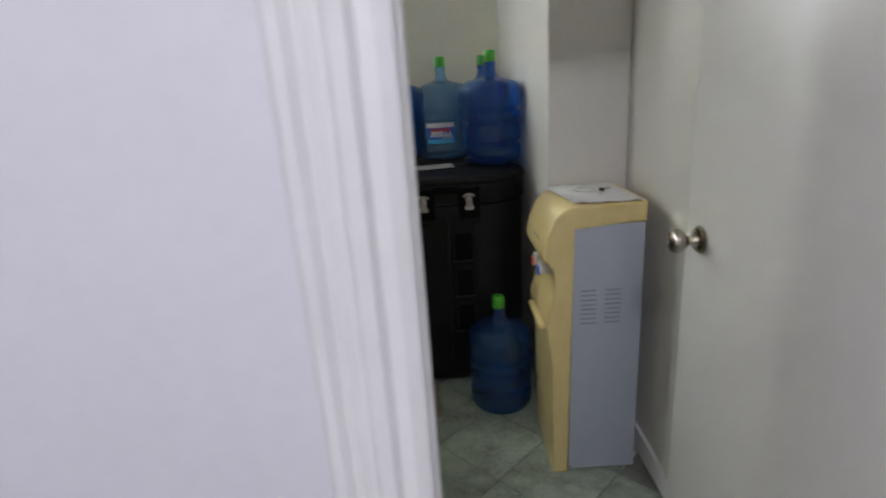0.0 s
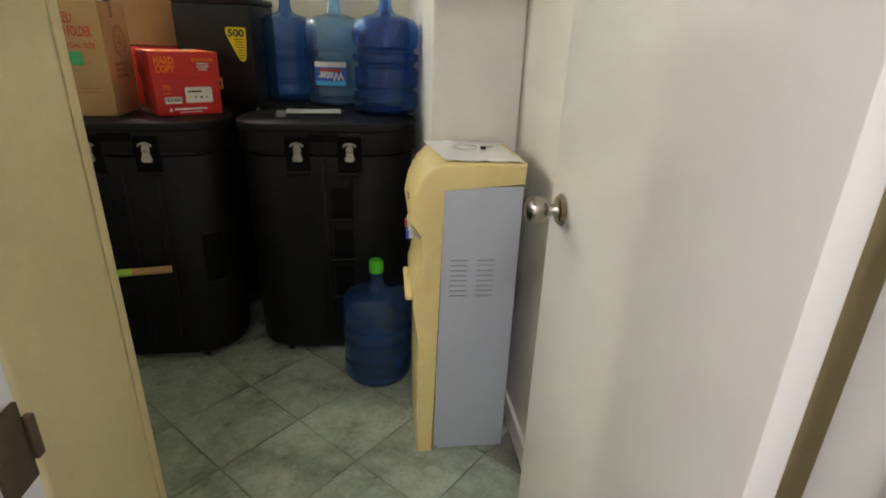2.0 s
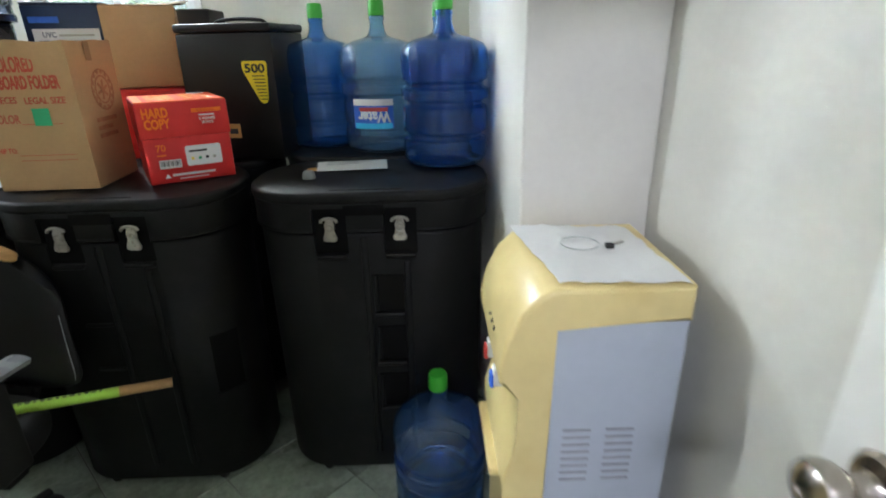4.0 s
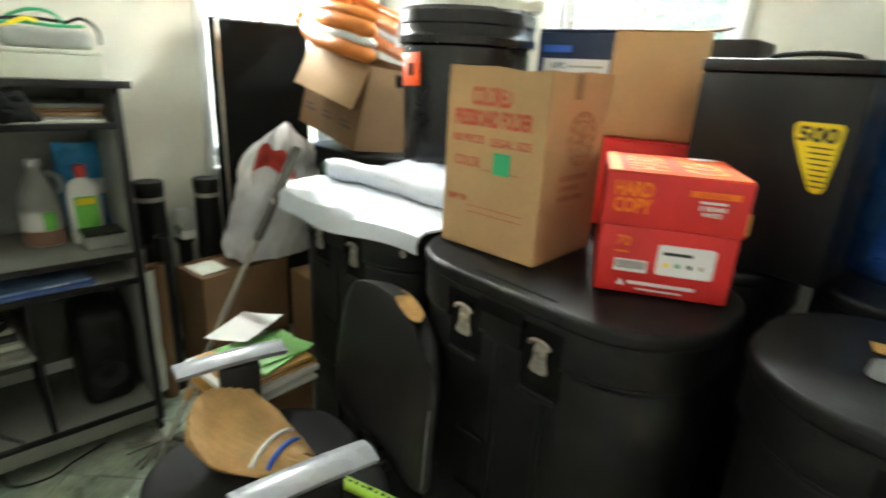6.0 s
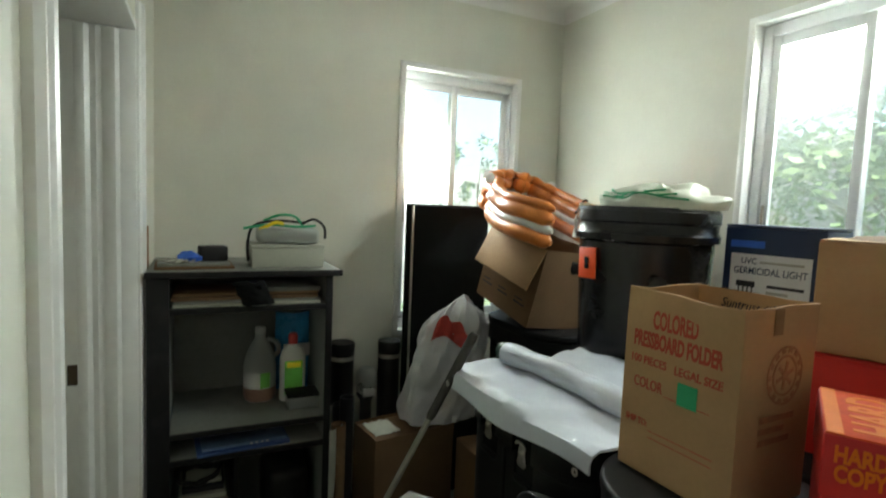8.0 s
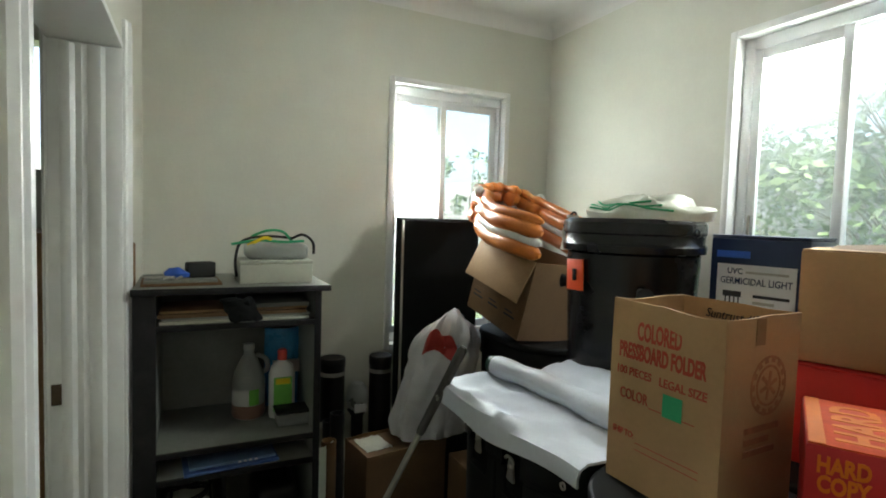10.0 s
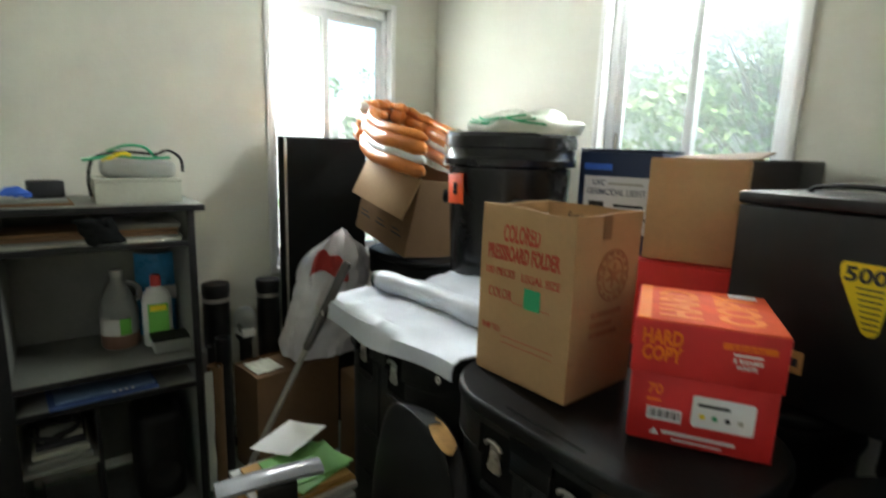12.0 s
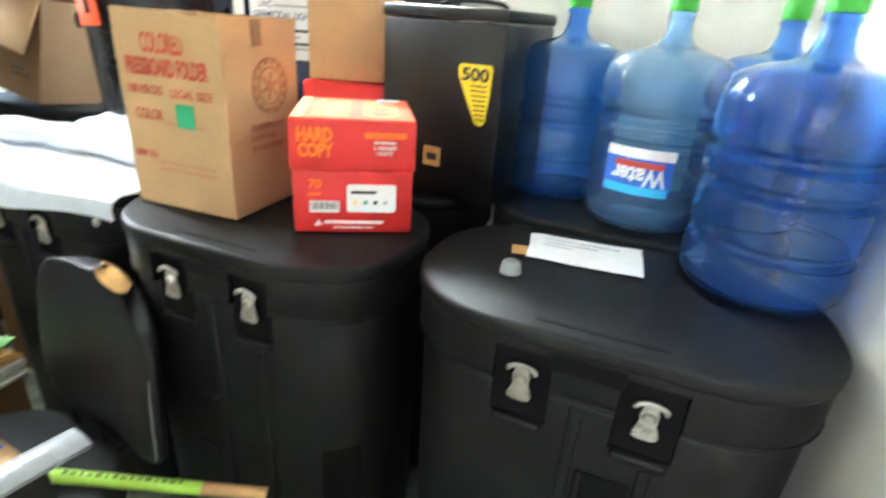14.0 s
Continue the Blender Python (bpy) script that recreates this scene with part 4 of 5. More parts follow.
bar(red, front(0.022, yr, 0.196), 0.080, 0.011, M_ORANGEINK)
words("lettering", "LEGAL", 0.011, front(0.036, yr - 0.001, 0.198), M_REDTOP, red, bold=0.0003, width=0.05)
bar(red, front(0.040, yr, 0.186), 0.042, 0.004, M_WHITEINK)
words("lettering", "5 REAMS", 0.011, front(0.039, yr, 0.174), M_WHITEINK, red, bold=0.0002, width=0.044)
words("lettering", "WHITE", 0.011, front(0.045, yr, 0.163), M_WHITEINK, red, bold=0.0002, width=0.032)
bar(red, front(-0.086, -0.1312, 0.044), 0.058, 0.024, M_WHITEINK, "barcode_label")
for k in range(14):
    bar(red, front(-0.083 + 0.0038 * k, -0.1322, 0.05), 0.0011 + 0.0009 * (k * 7 % 3), 0.015, M_INK, "barcode_line", 0.0003)
lab = prism(stadium(0.098, 0.058, 0.006, 3), 0, 0.0008)
lab.transform(front(0.036, -0.1312, 0.074))
part("white_label", lab, M_WHITEINK, red, "white rounded label")
bar(red, front(-0.004, -0.1322, 0.084), 0.050, 0.006, M_INK, t=0.0003)
for k, c in enumerate((M_YELLOW, M_GREENSQ, M_INK, M_STEEL)):
    bar(red, front(0.0 + 0.02 * k, -0.1322, 0.062), 0.008, 0.008, c, "mark", 0.0003)
bar(red, front(-0.058, -0.1312, 0.020), 0.118, 0.0065, M_WHITEINK)
bar(red, front(-0.040, -0.1312, 0.010), 0.08, 0.003, M_WHITEINK)
tri = prism([(0, 0), (0.016, 0), (0.008, 0.013)], 0, 0.0008)
tri.transform(front(-0.078, -0.1312, 0.016))
part("mark", tri, M_WHITEINK, red)
# lid top print
for text, x in (("HARD", -0.012), ("COPY", 0.088)):
    words("lettering", text, 0.098, pose(x, -0.105, 0.2306, 0, 0, 90), M_ORANGEINK, red, bold=0.003, width=0.205)
bar(red, pose(-0.117, -0.13, 0.2306), 0.022, 0.26, M_ORANGEINK)
bar(red, pose(0.05, 0.095, 0.2312), 0.05, 0.026, M_WHITEINK, "sticker")

yu = -0.1115
bar(uvc, front(-0.116, yu, 0.27), 0.226, 0.185, M_WHITEINK, "white_panel")
bar(uvc, front(-0.12, yu, 0.475), 0.10, 0.022, M_BLUE)
words("lettering", "UVC", 0.026, front(-0.085, yu - 0.001, 0.425), M_NAVY, uvc, bold=0.0004, width=0.045)
bar(uvc, front(-0.03, yu - 0.001, 0.428), 0.12, 0.007, M_STEEL)
words("lettering", "GERMICIDAL LIGHT", 0.030, front(-0.105, yu - 0.001, 0.393), M_NAVY, uvc, bold=0.0003, width=0.205)
for k, (w, z) in enumerate(((0.10, 0.355), (0.06, 0.335), (0.11, 0.315), (0.09, 0.30))):
    bar(uvc, front(-0.005, yu - 0.001, z), w, 0.009, M_STEEL if k % 2 else M_INK)
bar(uvc, front(-0.095, yu - 0.001, 0.352), 0.055, 0.018, M_INK)
for k in range(4):
    bar(uvc, front(-0.088 + 0.013 * k, yu - 0.001, 0.305), 0.004, 0.047, M_INK)
part("top_flap", box(-0.14, -0.11, 0.541, 0.14, 0.11, 0.546, 0.002), M_NAVY, uvc)

# loose flaps on the plain carton
flap = thing("carton_flap", pose(-0.60, 2.89, 1.516, 8, -4, 10), "torn kraft carton flap lying on a carton", "cardboard")
part("panel", box(-0.12, -0.07, 0, 0.12, 0.07, 0.006, 0.001), M_CARD2, flap)

# yellow sticker on the black hard case
yo = -0.1512
out = [(-0.045, 0.0), (-0.043, 0.006), (-0.038, 0.01), (0.038, 0.01), (0.043, 0.006), (0.045, 0.0), (0.042, -0.06), (0.036, -0.118), (0.03, -0.128), (0.018, -0.13), (0.008, -0.124), (-0.02, -0.07), (-0.043, -0.02)]
st = prism(out, 0, 0.0008)
st.transform(front(0.100, yo, 0.325))
part("yellow_sticker", st, M_YELLOW, sp, "yellow tapering sticker")
words("lettering", "500", 0.040, front(0.064, yo - 0.001, 0.298), M_INK, sp, bold=0.0012, width=0.072)
for k in range(8):
    bar(sp, front(0.088 + 0.003 * k, yo - 0.001, 0.285 - 0.011 * k), 0.045 - 0.0028 * k, 0.003, M_INK, t=0.0003)
bar(sp, front(-0.032, yo - 0.0005, 0.075), 0.05, 0.05, M_ORANGEFOLDER, "tag")
bar(sp, front(-0.022, yo - 0.0016, 0.09), 0.03, 0.018, M_INK, t=0.0003)

# label of the pale jug: a curved band, printed upside down
def band(a0, a1, z0, z1, r, name, material, parent, label=""):
    n = 14
    def f(u, v):
        a = radians(a0 + (a1 - a0) * u)
        return Vector((r * math.cos(a), r * math.sin(a), z0 + (z1 - z0) * v))
    return part(name, grid(n, 2, f, 0.0006), material, parent, label)


band(-128, -68, 0.090, 0.185, 0.1395, "jug_label", M_BLUE, j2, "blue water label, upside down")
band(-128, -68, 0.166, 0.187, 0.1404, "label_stripe", M_WHITEINK, j2)
band(-126, -70, 0.090, 0.108, 0.1404, "label_stripe", mat("cyan_print", (0.05, 0.5, 0.8), 0.4, var=0.1, scale=30), j2)
band(-118, -76, 0.147, 0.160, 0.1404, "label_stripe", M_SACKRED, j2)
wt = words("lettering", "Water", 0.050, Matrix(), M_WHITEINK, j2, bold=0.0015, width=0.115)
for v in wt.data.vertices:
    a = radians(-98) - (v.co.x - 0.06) / 0.139
    r = 0.1414 + v.co.z
    v.co = Vector((r * math.cos(a), r * math.sin(a), 0.146 - v.co.y))

# marks printed on the long paper strip, cap and tape beside it
strip_marks = thing("printed_slip", pose(0.06, 2.40, 1.010, 0, 0, 4), "printed slip with faint lines on a white paper", "paper")
for k, w in enumerate((0.15, 0.11, 0.06)):
    bar(strip_marks, pose(0.015, 0.075 - 0.018 * k, 0.0), w, 0.005, M_ARM, t=0.0004)
capx = thing("bottle_cap", pose(0.047, 2.295, 1.004), "small clear plastic cap on a black case", "cap")
part("shell", lathe([(0.0, 0.022), (0.013, 0.022), (0.017, 0.018), (0.02, 0.0), (0.018, 0.0), (0.015, 0.017), (0.0, 0.02)], 20), M_FROST, capx)
tp = thing("tape_piece", pose(0.035, 2.40, 1.005, 0, 0, 15), "scrap of brown tape beside a paper", "tape")
part("strip", box(-0.015, -0.02, 0, 0.015, 0.02, 0.002), M_ORANGEFOLDER, tp)

# ---- drum fittings, bag on its lid ----
part("label_window", box(-0.012, -0.006, -0.02, 0.012, -0.001, 0.02, 0.001), M_DARK, drum).matrix_basis = pose(-0.028, -0.222, 0.395, 0, -3, -7)
for a in (-150, -35):
    part("clamp", box(0.205, -0.02, 0.33, 0.25, 0.02, 0.37, 0.008, bm=lathe([(0, 0), (0.022, 0), (0.026, 0.012), (0.0, 0.02)], 14, m=pose(0.24, 0, 0.35, 0, 90, 0))), M_RUBBER, drum).matrix_basis = pose(0, 0, 0, 0, 0, a)


def bag_shape(u, v):
    a = u * 2 * math.pi
    r = 0.20 * math.sin(v * math.pi / 2) ** 0.7
    bump = 0.03 * noise.noise(Vector((math.cos(a) * 2.2, math.sin(a) * 2.2, v * 3)))
    z = 0.075 * math.cos(v * math.pi / 2) ** 0.8 + bump * (1 - v * 0.6)
    return Vector(((r + bump) * 1.05 * math.cos(a), (r * 0.8 + bump) * math.sin(a), max(z, 0.002)))


bag = thing("plastic_bag", pose(-1.24, 2.78, 1.574), "folded white and green plastic bag on the drum lid", "plastic bag")
bm = grid(40, 14, bag_shape)
bmesh.ops.remove_doubles(bm, verts=bm.verts, dist=0.0005)
part("folds", bm, M_BAG, bag)
for k in range(3):
    pts = [bag_shape(0.60 + 0.065 * i + 0.03 * k, 0.52 + 0.11 * k + 0.05 * math.sin(i * 1.3 + k)) + Vector((0, -0.002, 0.003)) for i in range(5)]
    part("stripe", tube(spline(pts, 4), 0.0035, 6), M_GREENSQ, bag, "green printed stripe")
tail = thing("plastic_bag", pose(-1.53, 2.68, 1.50), "white plastic bag corner hanging over the drum edge", "plastic bag")
part("folds", grid(8, 10, lambda u, v: Vector((0.02 + 0.07 * u - 0.03 * v, -0.02 - 0.03 * math.sin(3 * u) - 0.015 * noise.noise(Vector((u * 3, v * 3, 1))), 0.09 - 0.13 * v)), 0.0015), M_BAG, tail)

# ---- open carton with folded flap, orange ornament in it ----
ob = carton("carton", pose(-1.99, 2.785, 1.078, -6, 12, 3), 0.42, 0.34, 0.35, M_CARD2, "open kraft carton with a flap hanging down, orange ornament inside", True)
fl = box(-0.21, -0.006, -0.19, 0.21, 0.0, 0.0, 0.0015)
part("flap", fl, M_CARDIN, ob, "flap folded down outside").matrix_basis = pose(0, -0.171, 0.35, -16, 0, 0)
for k in range(3):
    bar(ob, front(-0.19 + 0.13 * k, -0.1712, 0.06), 0.10, 0.06, M_CARD2, "print_panel")
    bar(ob, front(-0.18 + 0.13 * k, -0.1722, 0.075), 0.08, 0.008, M_INK, t=0.0003)
    bar(ob, front(-0.18 + 0.13 * k, -0.1722, 0.095), 0.06, 0.006, M_INK, t=0.0003)

orn = thing("garland", pose(-1.98, 2.80, 1.475, -4, 11, -4), "orange and white puffy plastic ornament heaped in a carton", "ornament")


def crescent(z, rx, ry, phase):
    """A C-shaped line, open towards +x, with scalloped left end."""
    pts = []
    for i in range(73):
        a = radians(38 + 284 * i / 72)
        left = max(0.0, -math.cos(a))
        k = 1 + 0.10 * left * math.sin(a * 13 + phase) + 0.012 * math.sin(a * 4 + phase)
        pts.append((rx * k * math.cos(a), ry * k * math.sin(a), z + 0.06 * left + 0.004 * math.sin(a * 5 + phase)))
    return pts


for k, (z, c, fat) in enumerate(((0.0, M_ORANGE, 0.035), (0.046, M_WHITEPL, 0.024), (0.090, M_ORANGE, 0.036), (0.135, M_ORANGE, 0.022))):
    lp = crescent(z, 0.40 - 0.01 * k, 0.19, 0.5)
    bumps = [1 + 0.05 * math.sin(i * 0.8 + k) + 0.5 * max(0.0, -math.cos(radians(38 + 284 * i / 72)) - 0.3) * math.sin(i * 1.5) for i in range(73)]
    bumps[-1], bumps[-2], bumps[0], bumps[1] = 0.35, 0.8, 0.35, 0.8
    part("puffy_band", tube(lp, fat, 14, taper=bumps), c, orn, "white band" if c is M_WHITEPL else "orange band")
for k in range(30):
    a = radians(118 + 4.2 * k)
    fat = 0.9 + 0.5 * abs(math.sin(k * 2.1))
    part("knob", lathe([(0, -0.026 * fat), (0.014 * fat, -0.018), (0.022 * fat, 0), (0.016 * fat, 0.014), (0, 0.022 * fat)], 10, m=pose((0.415 + 0.02 * (k % 2)) * math.cos(a), 0.21 * math.sin(a), 0.05 + 0.042 * (k * 3 % 4), 40 * k, 30, 25 * k)), M_WHITEPL if k % 4 == 1 else M_ORANGE, orn)
part("tie", tube(spline([(0.10, 0.20, 0.0), (0.10, 0.20, 0.10), (0.10, 0.16, 0.17), (0.10, 0.12, 0.10)], 5), 0.005, 6), M_RUBBER, orn, "dark binding strap")

# ---- black folding panel before the window ----
pn = thing("display_panel", pose(-2.46, 2.325, 0.0), "black folded display panel standing before the window", "panel")
for k in range(3):
    part("leaf", box(0.024 * k, 0.004 * k, 0.0, 0.024 * k + 0.02, 0.45, 1.562 - 0.006 * k, 0.003), M_FELT, pn)
part("edge_strip", box(0.074, 0.004, 0.0, 0.08, 0.016, 1.55, 0.001), M_STEEL, pn)

# ---- tarpaulin ----
def tarp_fold(u, v):
    x = -1.51 + 0.69 * u
    arc = 0.42 * v - 0.055 - 0.018 * math.sin(u * 5.0)
    lift = 0.012 * noise.noise(Vector((u * 4, v * 3, 2))) + 0.007 * noise.noise(Vector((u * 11, v * 7, 5))) + 0.008 * abs(noise.noise(Vector((u * 3 + v * 2, v * 9 - u * 3, 8))))
    if arc < 0:
        return Vector((x, 2.148 + 0.02 * (u - 0.5) + 0.010 * math.sin(u * 9) * arc / -0.07, 1.0 + arc))
    bend = min(1.0, arc / 0.03)
    return Vector((x, 2.148 + 0.02 * (u - 0.5) + arc, 1.0 + 0.010 * bend + 0.045 * arc + lift * bend))


def tarp_back(u, v):
    x = -1.36 + 0.50 * u
    y = 2.44 + 0.19 * v
    return Vector((x, y, 1.052 + 0.03 * math.sin(v * 2.6) + 0.010 * abs(noise.noise(Vector((u * 3, v * 8 + u * 2, 4)))) + 0.012 * noise.noise(Vector((u * 5, v * 3, 7)))))


tarp = thing("tarpaulin", pose(0, 0, 0), "folded white vinyl tarpaulin with a rolled edge on a case", "tarpaulin")
part("lower_fold", grid(36, 18, tarp_fold, 0.006), M_TARP, tarp)
part("upper_fold", grid(24, 12, tarp_back, 0.02), M_TARP, tarp)
roll_pts = spline([(-1.47, 2.345, 1.052), (-1.25, 2.37, 1.056), (-1.0, 2.385, 1.05), (-0.80, 2.38, 1.048)], 8)
part("roll", tube(roll_pts, 0.036, 16, taper=[1 + 0.08 * math.sin(i * 0.9) for i in range(len(roll_pts))]), M_TARP, tarp)
part("roll_core", tube([(-1.50, 2.343, 1.052), (-1.455, 2.346, 1.052)], 0.03, 14), mat("dark_green_vinyl", (0.02, 0.06, 0.04), 0.4), tarp, "dark green rolled end")
part("dark_hem", grid(20, 2, lambda u, v: Vector((-1.30 + 0.44 * u, 2.60 + 0.05 * v, 1.075 - 0.02 * v + 0.008 * math.sin(u * 7))), 0.006), M_NAVY, tarp, "navy hem")
for x, y, z in ((-0.845, 2.151, 0.962), (-1.48, 2.131, 0.962)):
    part("eyelet", lathe([(0.005, 0), (0.010, 0), (0.010, 0.003), (0.005, 0.003), (0.005, 0)], 14, m=pose(x, y - 0.008, z, 90, 0, 0)), M_STEEL, tarp)

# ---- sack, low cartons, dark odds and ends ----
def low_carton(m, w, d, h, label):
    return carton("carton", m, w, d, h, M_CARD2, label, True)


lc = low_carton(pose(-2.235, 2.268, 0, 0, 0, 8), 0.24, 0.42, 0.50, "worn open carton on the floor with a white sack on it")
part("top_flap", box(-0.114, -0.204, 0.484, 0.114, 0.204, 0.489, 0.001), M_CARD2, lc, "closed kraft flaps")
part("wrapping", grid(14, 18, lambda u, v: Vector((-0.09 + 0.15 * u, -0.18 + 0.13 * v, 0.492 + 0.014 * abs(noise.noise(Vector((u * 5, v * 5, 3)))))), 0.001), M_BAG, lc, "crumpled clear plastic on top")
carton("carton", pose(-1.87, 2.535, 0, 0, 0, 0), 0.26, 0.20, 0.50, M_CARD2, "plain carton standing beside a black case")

sack = thing("sack", pose(-2.245, 2.46, 0.51), "stuffed white plastic sack with a red print", "sack")


def sack_shape(u, v):
    a = u * 2 * math.pi
    ca, sa = math.cos(a), math.sin(a)
    prof = 0.205 * (0.92 + 0.08 * math.sin(min(v * 5, 1.57))) * (1 - 0.30 * v) * max(0.0, 1 - v ** 8) ** 0.42
    n = 0.03 * noise.noise(Vector((ca * 1.6, sa * 1.6, v * 3))) + 0.03 * (abs(noise.noise(Vector((ca * 3.2, sa * 3.2, v * 4)))) - 0.2) + 0.008 * noise.noise(Vector((ca * 8, sa * 8, v * 12)))
    ears = 0.035 * max(0.0, v - 0.75) / 0.25 * math.cos(2 * a + 0.8)
    return Vector(((prof * 0.70 + n) * ca + 0.13 * v ** 1.3, (prof * 1.06 + n) * sa + 0.04 * v ** 1.3, 0.60 * v + ears))


bm = grid(72, 44, sack_shape)
bmesh.ops.remove_doubles(bm, verts=bm.verts, dist=0.0004)
bmesh.ops.contextual_create(bm, geom=[e for e in bm.edges if e.is_boundary and e.verts[0].co.z < 0.01])
part("body", bm, M_SACK, sack)
part("red_print", grid(20, 14, lambda u, v: sack_shape(0.83 + 0.19 * u, 0.70 + 0.05 * math.sin(u * 5) + (0.13 + 0.03 * math.sin(u * 11)) * v) + Vector((0.004, -0.006, 0.0)), 0.0008), M_SACKRED, sack, "faded red print")

pole = thing("mop", pose(0, 0, 0), "long metal mop handle with a dark grip leaning on a case", "mop")
p0, p1 = Vector((-1.737, 1.78, 0.03)), Vector((-1.45, 2.20, 1.135))
part("shaft", tube([p0, p0.lerp(p1, 0.72)], 0.0105, 10), M_STEEL, pole)
part("grip", tube([p0.lerp(p1, 0.72), p0.lerp(p1, 0.73), p0.lerp(p1, 0.99), p1], 0.0155, 12, taper=[0.8, 1, 1.1, 0.8]), mat("grey_foam_grip", (0.075, 0.07, 0.065), 0.6, var=0.15), pole, "dark grey foam grip")
part("collar", tube([p0.lerp(p1, 0.18), p0.lerp(p1, 0.22)], 0.015, 10), M_PALEWOOD, pole)
strands = None
for k in range(60):
    a = random.uniform(0, 2 * math.pi)
    r = random.uniform(0.05, 0.16)
    e = p0 + Vector((r * math.cos(a) - 0.03, r * math.sin(a) * 0.8, -0.022 + random.uniform(0, 0.012)))
    strands = tube([p0 + Vector((0, 0, 0.03)), p0.lerp(e, 0.5) + Vector((0, 0, 0.015)), e], 0.004, 4, strands)
mop_head = part("mop_head", strands, mat("grey_mop_yarn", (0.16, 0.15, 0.13), 0.9, var=0.3, scale=20), pole, "frayed grey yarn")
tagged(mop_head, kind="stuff")

for (x, y, r, h, lb) in ((-2.46, 2.01, 0.060, 0.86, "tall black cylinder with a grey band behind the desk"), (-2.47, 2.262, 0.056, 0.85, "tall black cylinder under the window")):
    c = thing("canister", pose(x, y, 0), lb, "canister")
    part("body", lathe([(0, 0), (r, 0), (r, h - 0.05), (r * 1.05, h - 0.045), (r * 1.05, h - 0.005), (r, h), (0, h)], 24), M_BLACK2, c)
    part("band", lathe([(r + 0.001, h - 0.085), (r + 0.002, h - 0.085), (r + 0.002, h - 0.065), (r + 0.001, h - 0.065)], 24), M_STEEL, c)
gl = thing("globe_lamp", pose(-2.46, 2.14, 0), "clear plastic globe on a dark stand", "lamp")
part("stand", lathe([(0, 0), (0.07, 0), (0.07, 0.02), (0.03, 0.03), (0.03, 0.55), (0.05, 0.58), (0, 0.58)], 18), M_RUBBER, gl)
part("globe", lathe([(0.03, 0.582), (0.05, 0.60), (0.058, 0.64), (0.052, 0.69), (0.03, 0.718), (0, 0.725)], 24), M_FROST, gl)
part("tag", box(0.045, -0.03, 0.585, 0.06, 0.03, 0.625, 0.001), M_PAPER, gl)
wrap = thing("tube_bundle", pose(-2.10, 1.91, 0), "bundle of tubes wrapped in dusty clear plastic", "bundle")
for k, (dx, dy, h) in enumerate(((0, 0, 0.60), (-0.07, 0.02, 0.66), (-0.13, 0.0, 0.62), (-0.04, 0.045, 0.70))):
    part("tube", lathe([(0, 0), (0.032, 0), (0.032, h), (0.028, h), (0.028, h - 0.02), (0, h - 0.02)], 16, m=Matrix.Translation((dx, dy, 0))), (M_CARD2, M_BLACK2, M_STEEL, M_BLACK2)[k], wrap)
part("wrapping", grid(12, 16, lambda u, v: Vector((0.04 * math.cos(u * 3.1) + 0.006 * noise.noise(Vector((u * 6, v * 6, 1))), -0.05 + 0.12 * u, 0.05 + 0.54 * v)), 0.001), M_BAG, wrap)

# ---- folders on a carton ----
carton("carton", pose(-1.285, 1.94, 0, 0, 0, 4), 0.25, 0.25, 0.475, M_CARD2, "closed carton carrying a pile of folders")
zz = 0.477
pile = ((M_CARD2, 0.018), (M_PAPER, 0.012), (M_ORANGEFOLDER, 0.014), (M_PAPER, 0.018), (M_ORANGEFOLDER, 0.010), (M_PAPER, 0.014), (M_ORANGEFOLDER, 0.012), (M_GREENFOLDER, 0.008), (M_GREENFOLDER, 0.006))
for k, (m_, t_) in enumerate(pile):
    fd = thing("folder", pose(-1.265 + 0.015 * math.sin(k * 2.3) + 0.02 * (k > 6), 1.94 + 0.012 * math.cos(k * 1.7) + 0.02 * (k > 6), zz, 0, 0, 5 + 7 * math.sin(k * 3.1) + (14 if k == 7 else 0)), "paper folder in a pile behind the chair" if m_ is not M_GREENFOLDER else "bright green folder on top of a pile", "folder", "folders in the pile")
    f = 0.78 if m_ is M_GREENFOLDER else 1.0
    part("cover", box(-0.105 * f, (-0.125 - 0.012 * (k % 3)) * f, 0, (0.11 + 0.012 * (k % 2)) * f, 0.125 * f, t_ - 0.001, 0.0015), m_, fd)
    zz += t_
ps = thing("paper_sheet", pose(-1.385, 1.965, zz, 3, -4, 28), "white sheet sticking out of the folder pile", "paper")
part("page", grid(8, 8, lambda u, v: Vector((-0.08 + 0.16 * u, -0.09 + 0.18 * v, 0.010 + 0.012 * u * u)), 0.0006), M_PAPER, ps)

# ---- broom on the chair ----
br = thing("broom", pose(0, 0, 0), "straw hand broom with blue binding and lime wrapped handle", "broom")
neck, tip = Vector((-0.84, 1.855, 0.505)), Vector((-0.376, 2.083, 0.445))
d = (tip - neck).normalized()


def fan(u, v):
    e = 2 * u - 1
    w = 0.026 + 0.085 * min(1.0, v / 0.62) ** 0.75
    side = Vector((-d.y, d.x, 0))
    reach = 0.29 * v * (1 - 0.22 * e * e * v)
    return neck - d * (0.005 + reach) + side * (e * w) + Vector((0, 0, 0.020 * (1 - e * e) - 0.010 + 0.0010 * math.sin(u * 74) + 0.003 * math.sin(u * 9 + v * 4) * v + 0.02 * v * v + 0.09 * max(0.0, v - 0.45) ** 1.5))


part("bristles", grid(70, 20, lambda u, v: fan(u, v) - Vector((0, 0, 0.012)), 0.02), M_STRAW, br, "tan straw bristles")
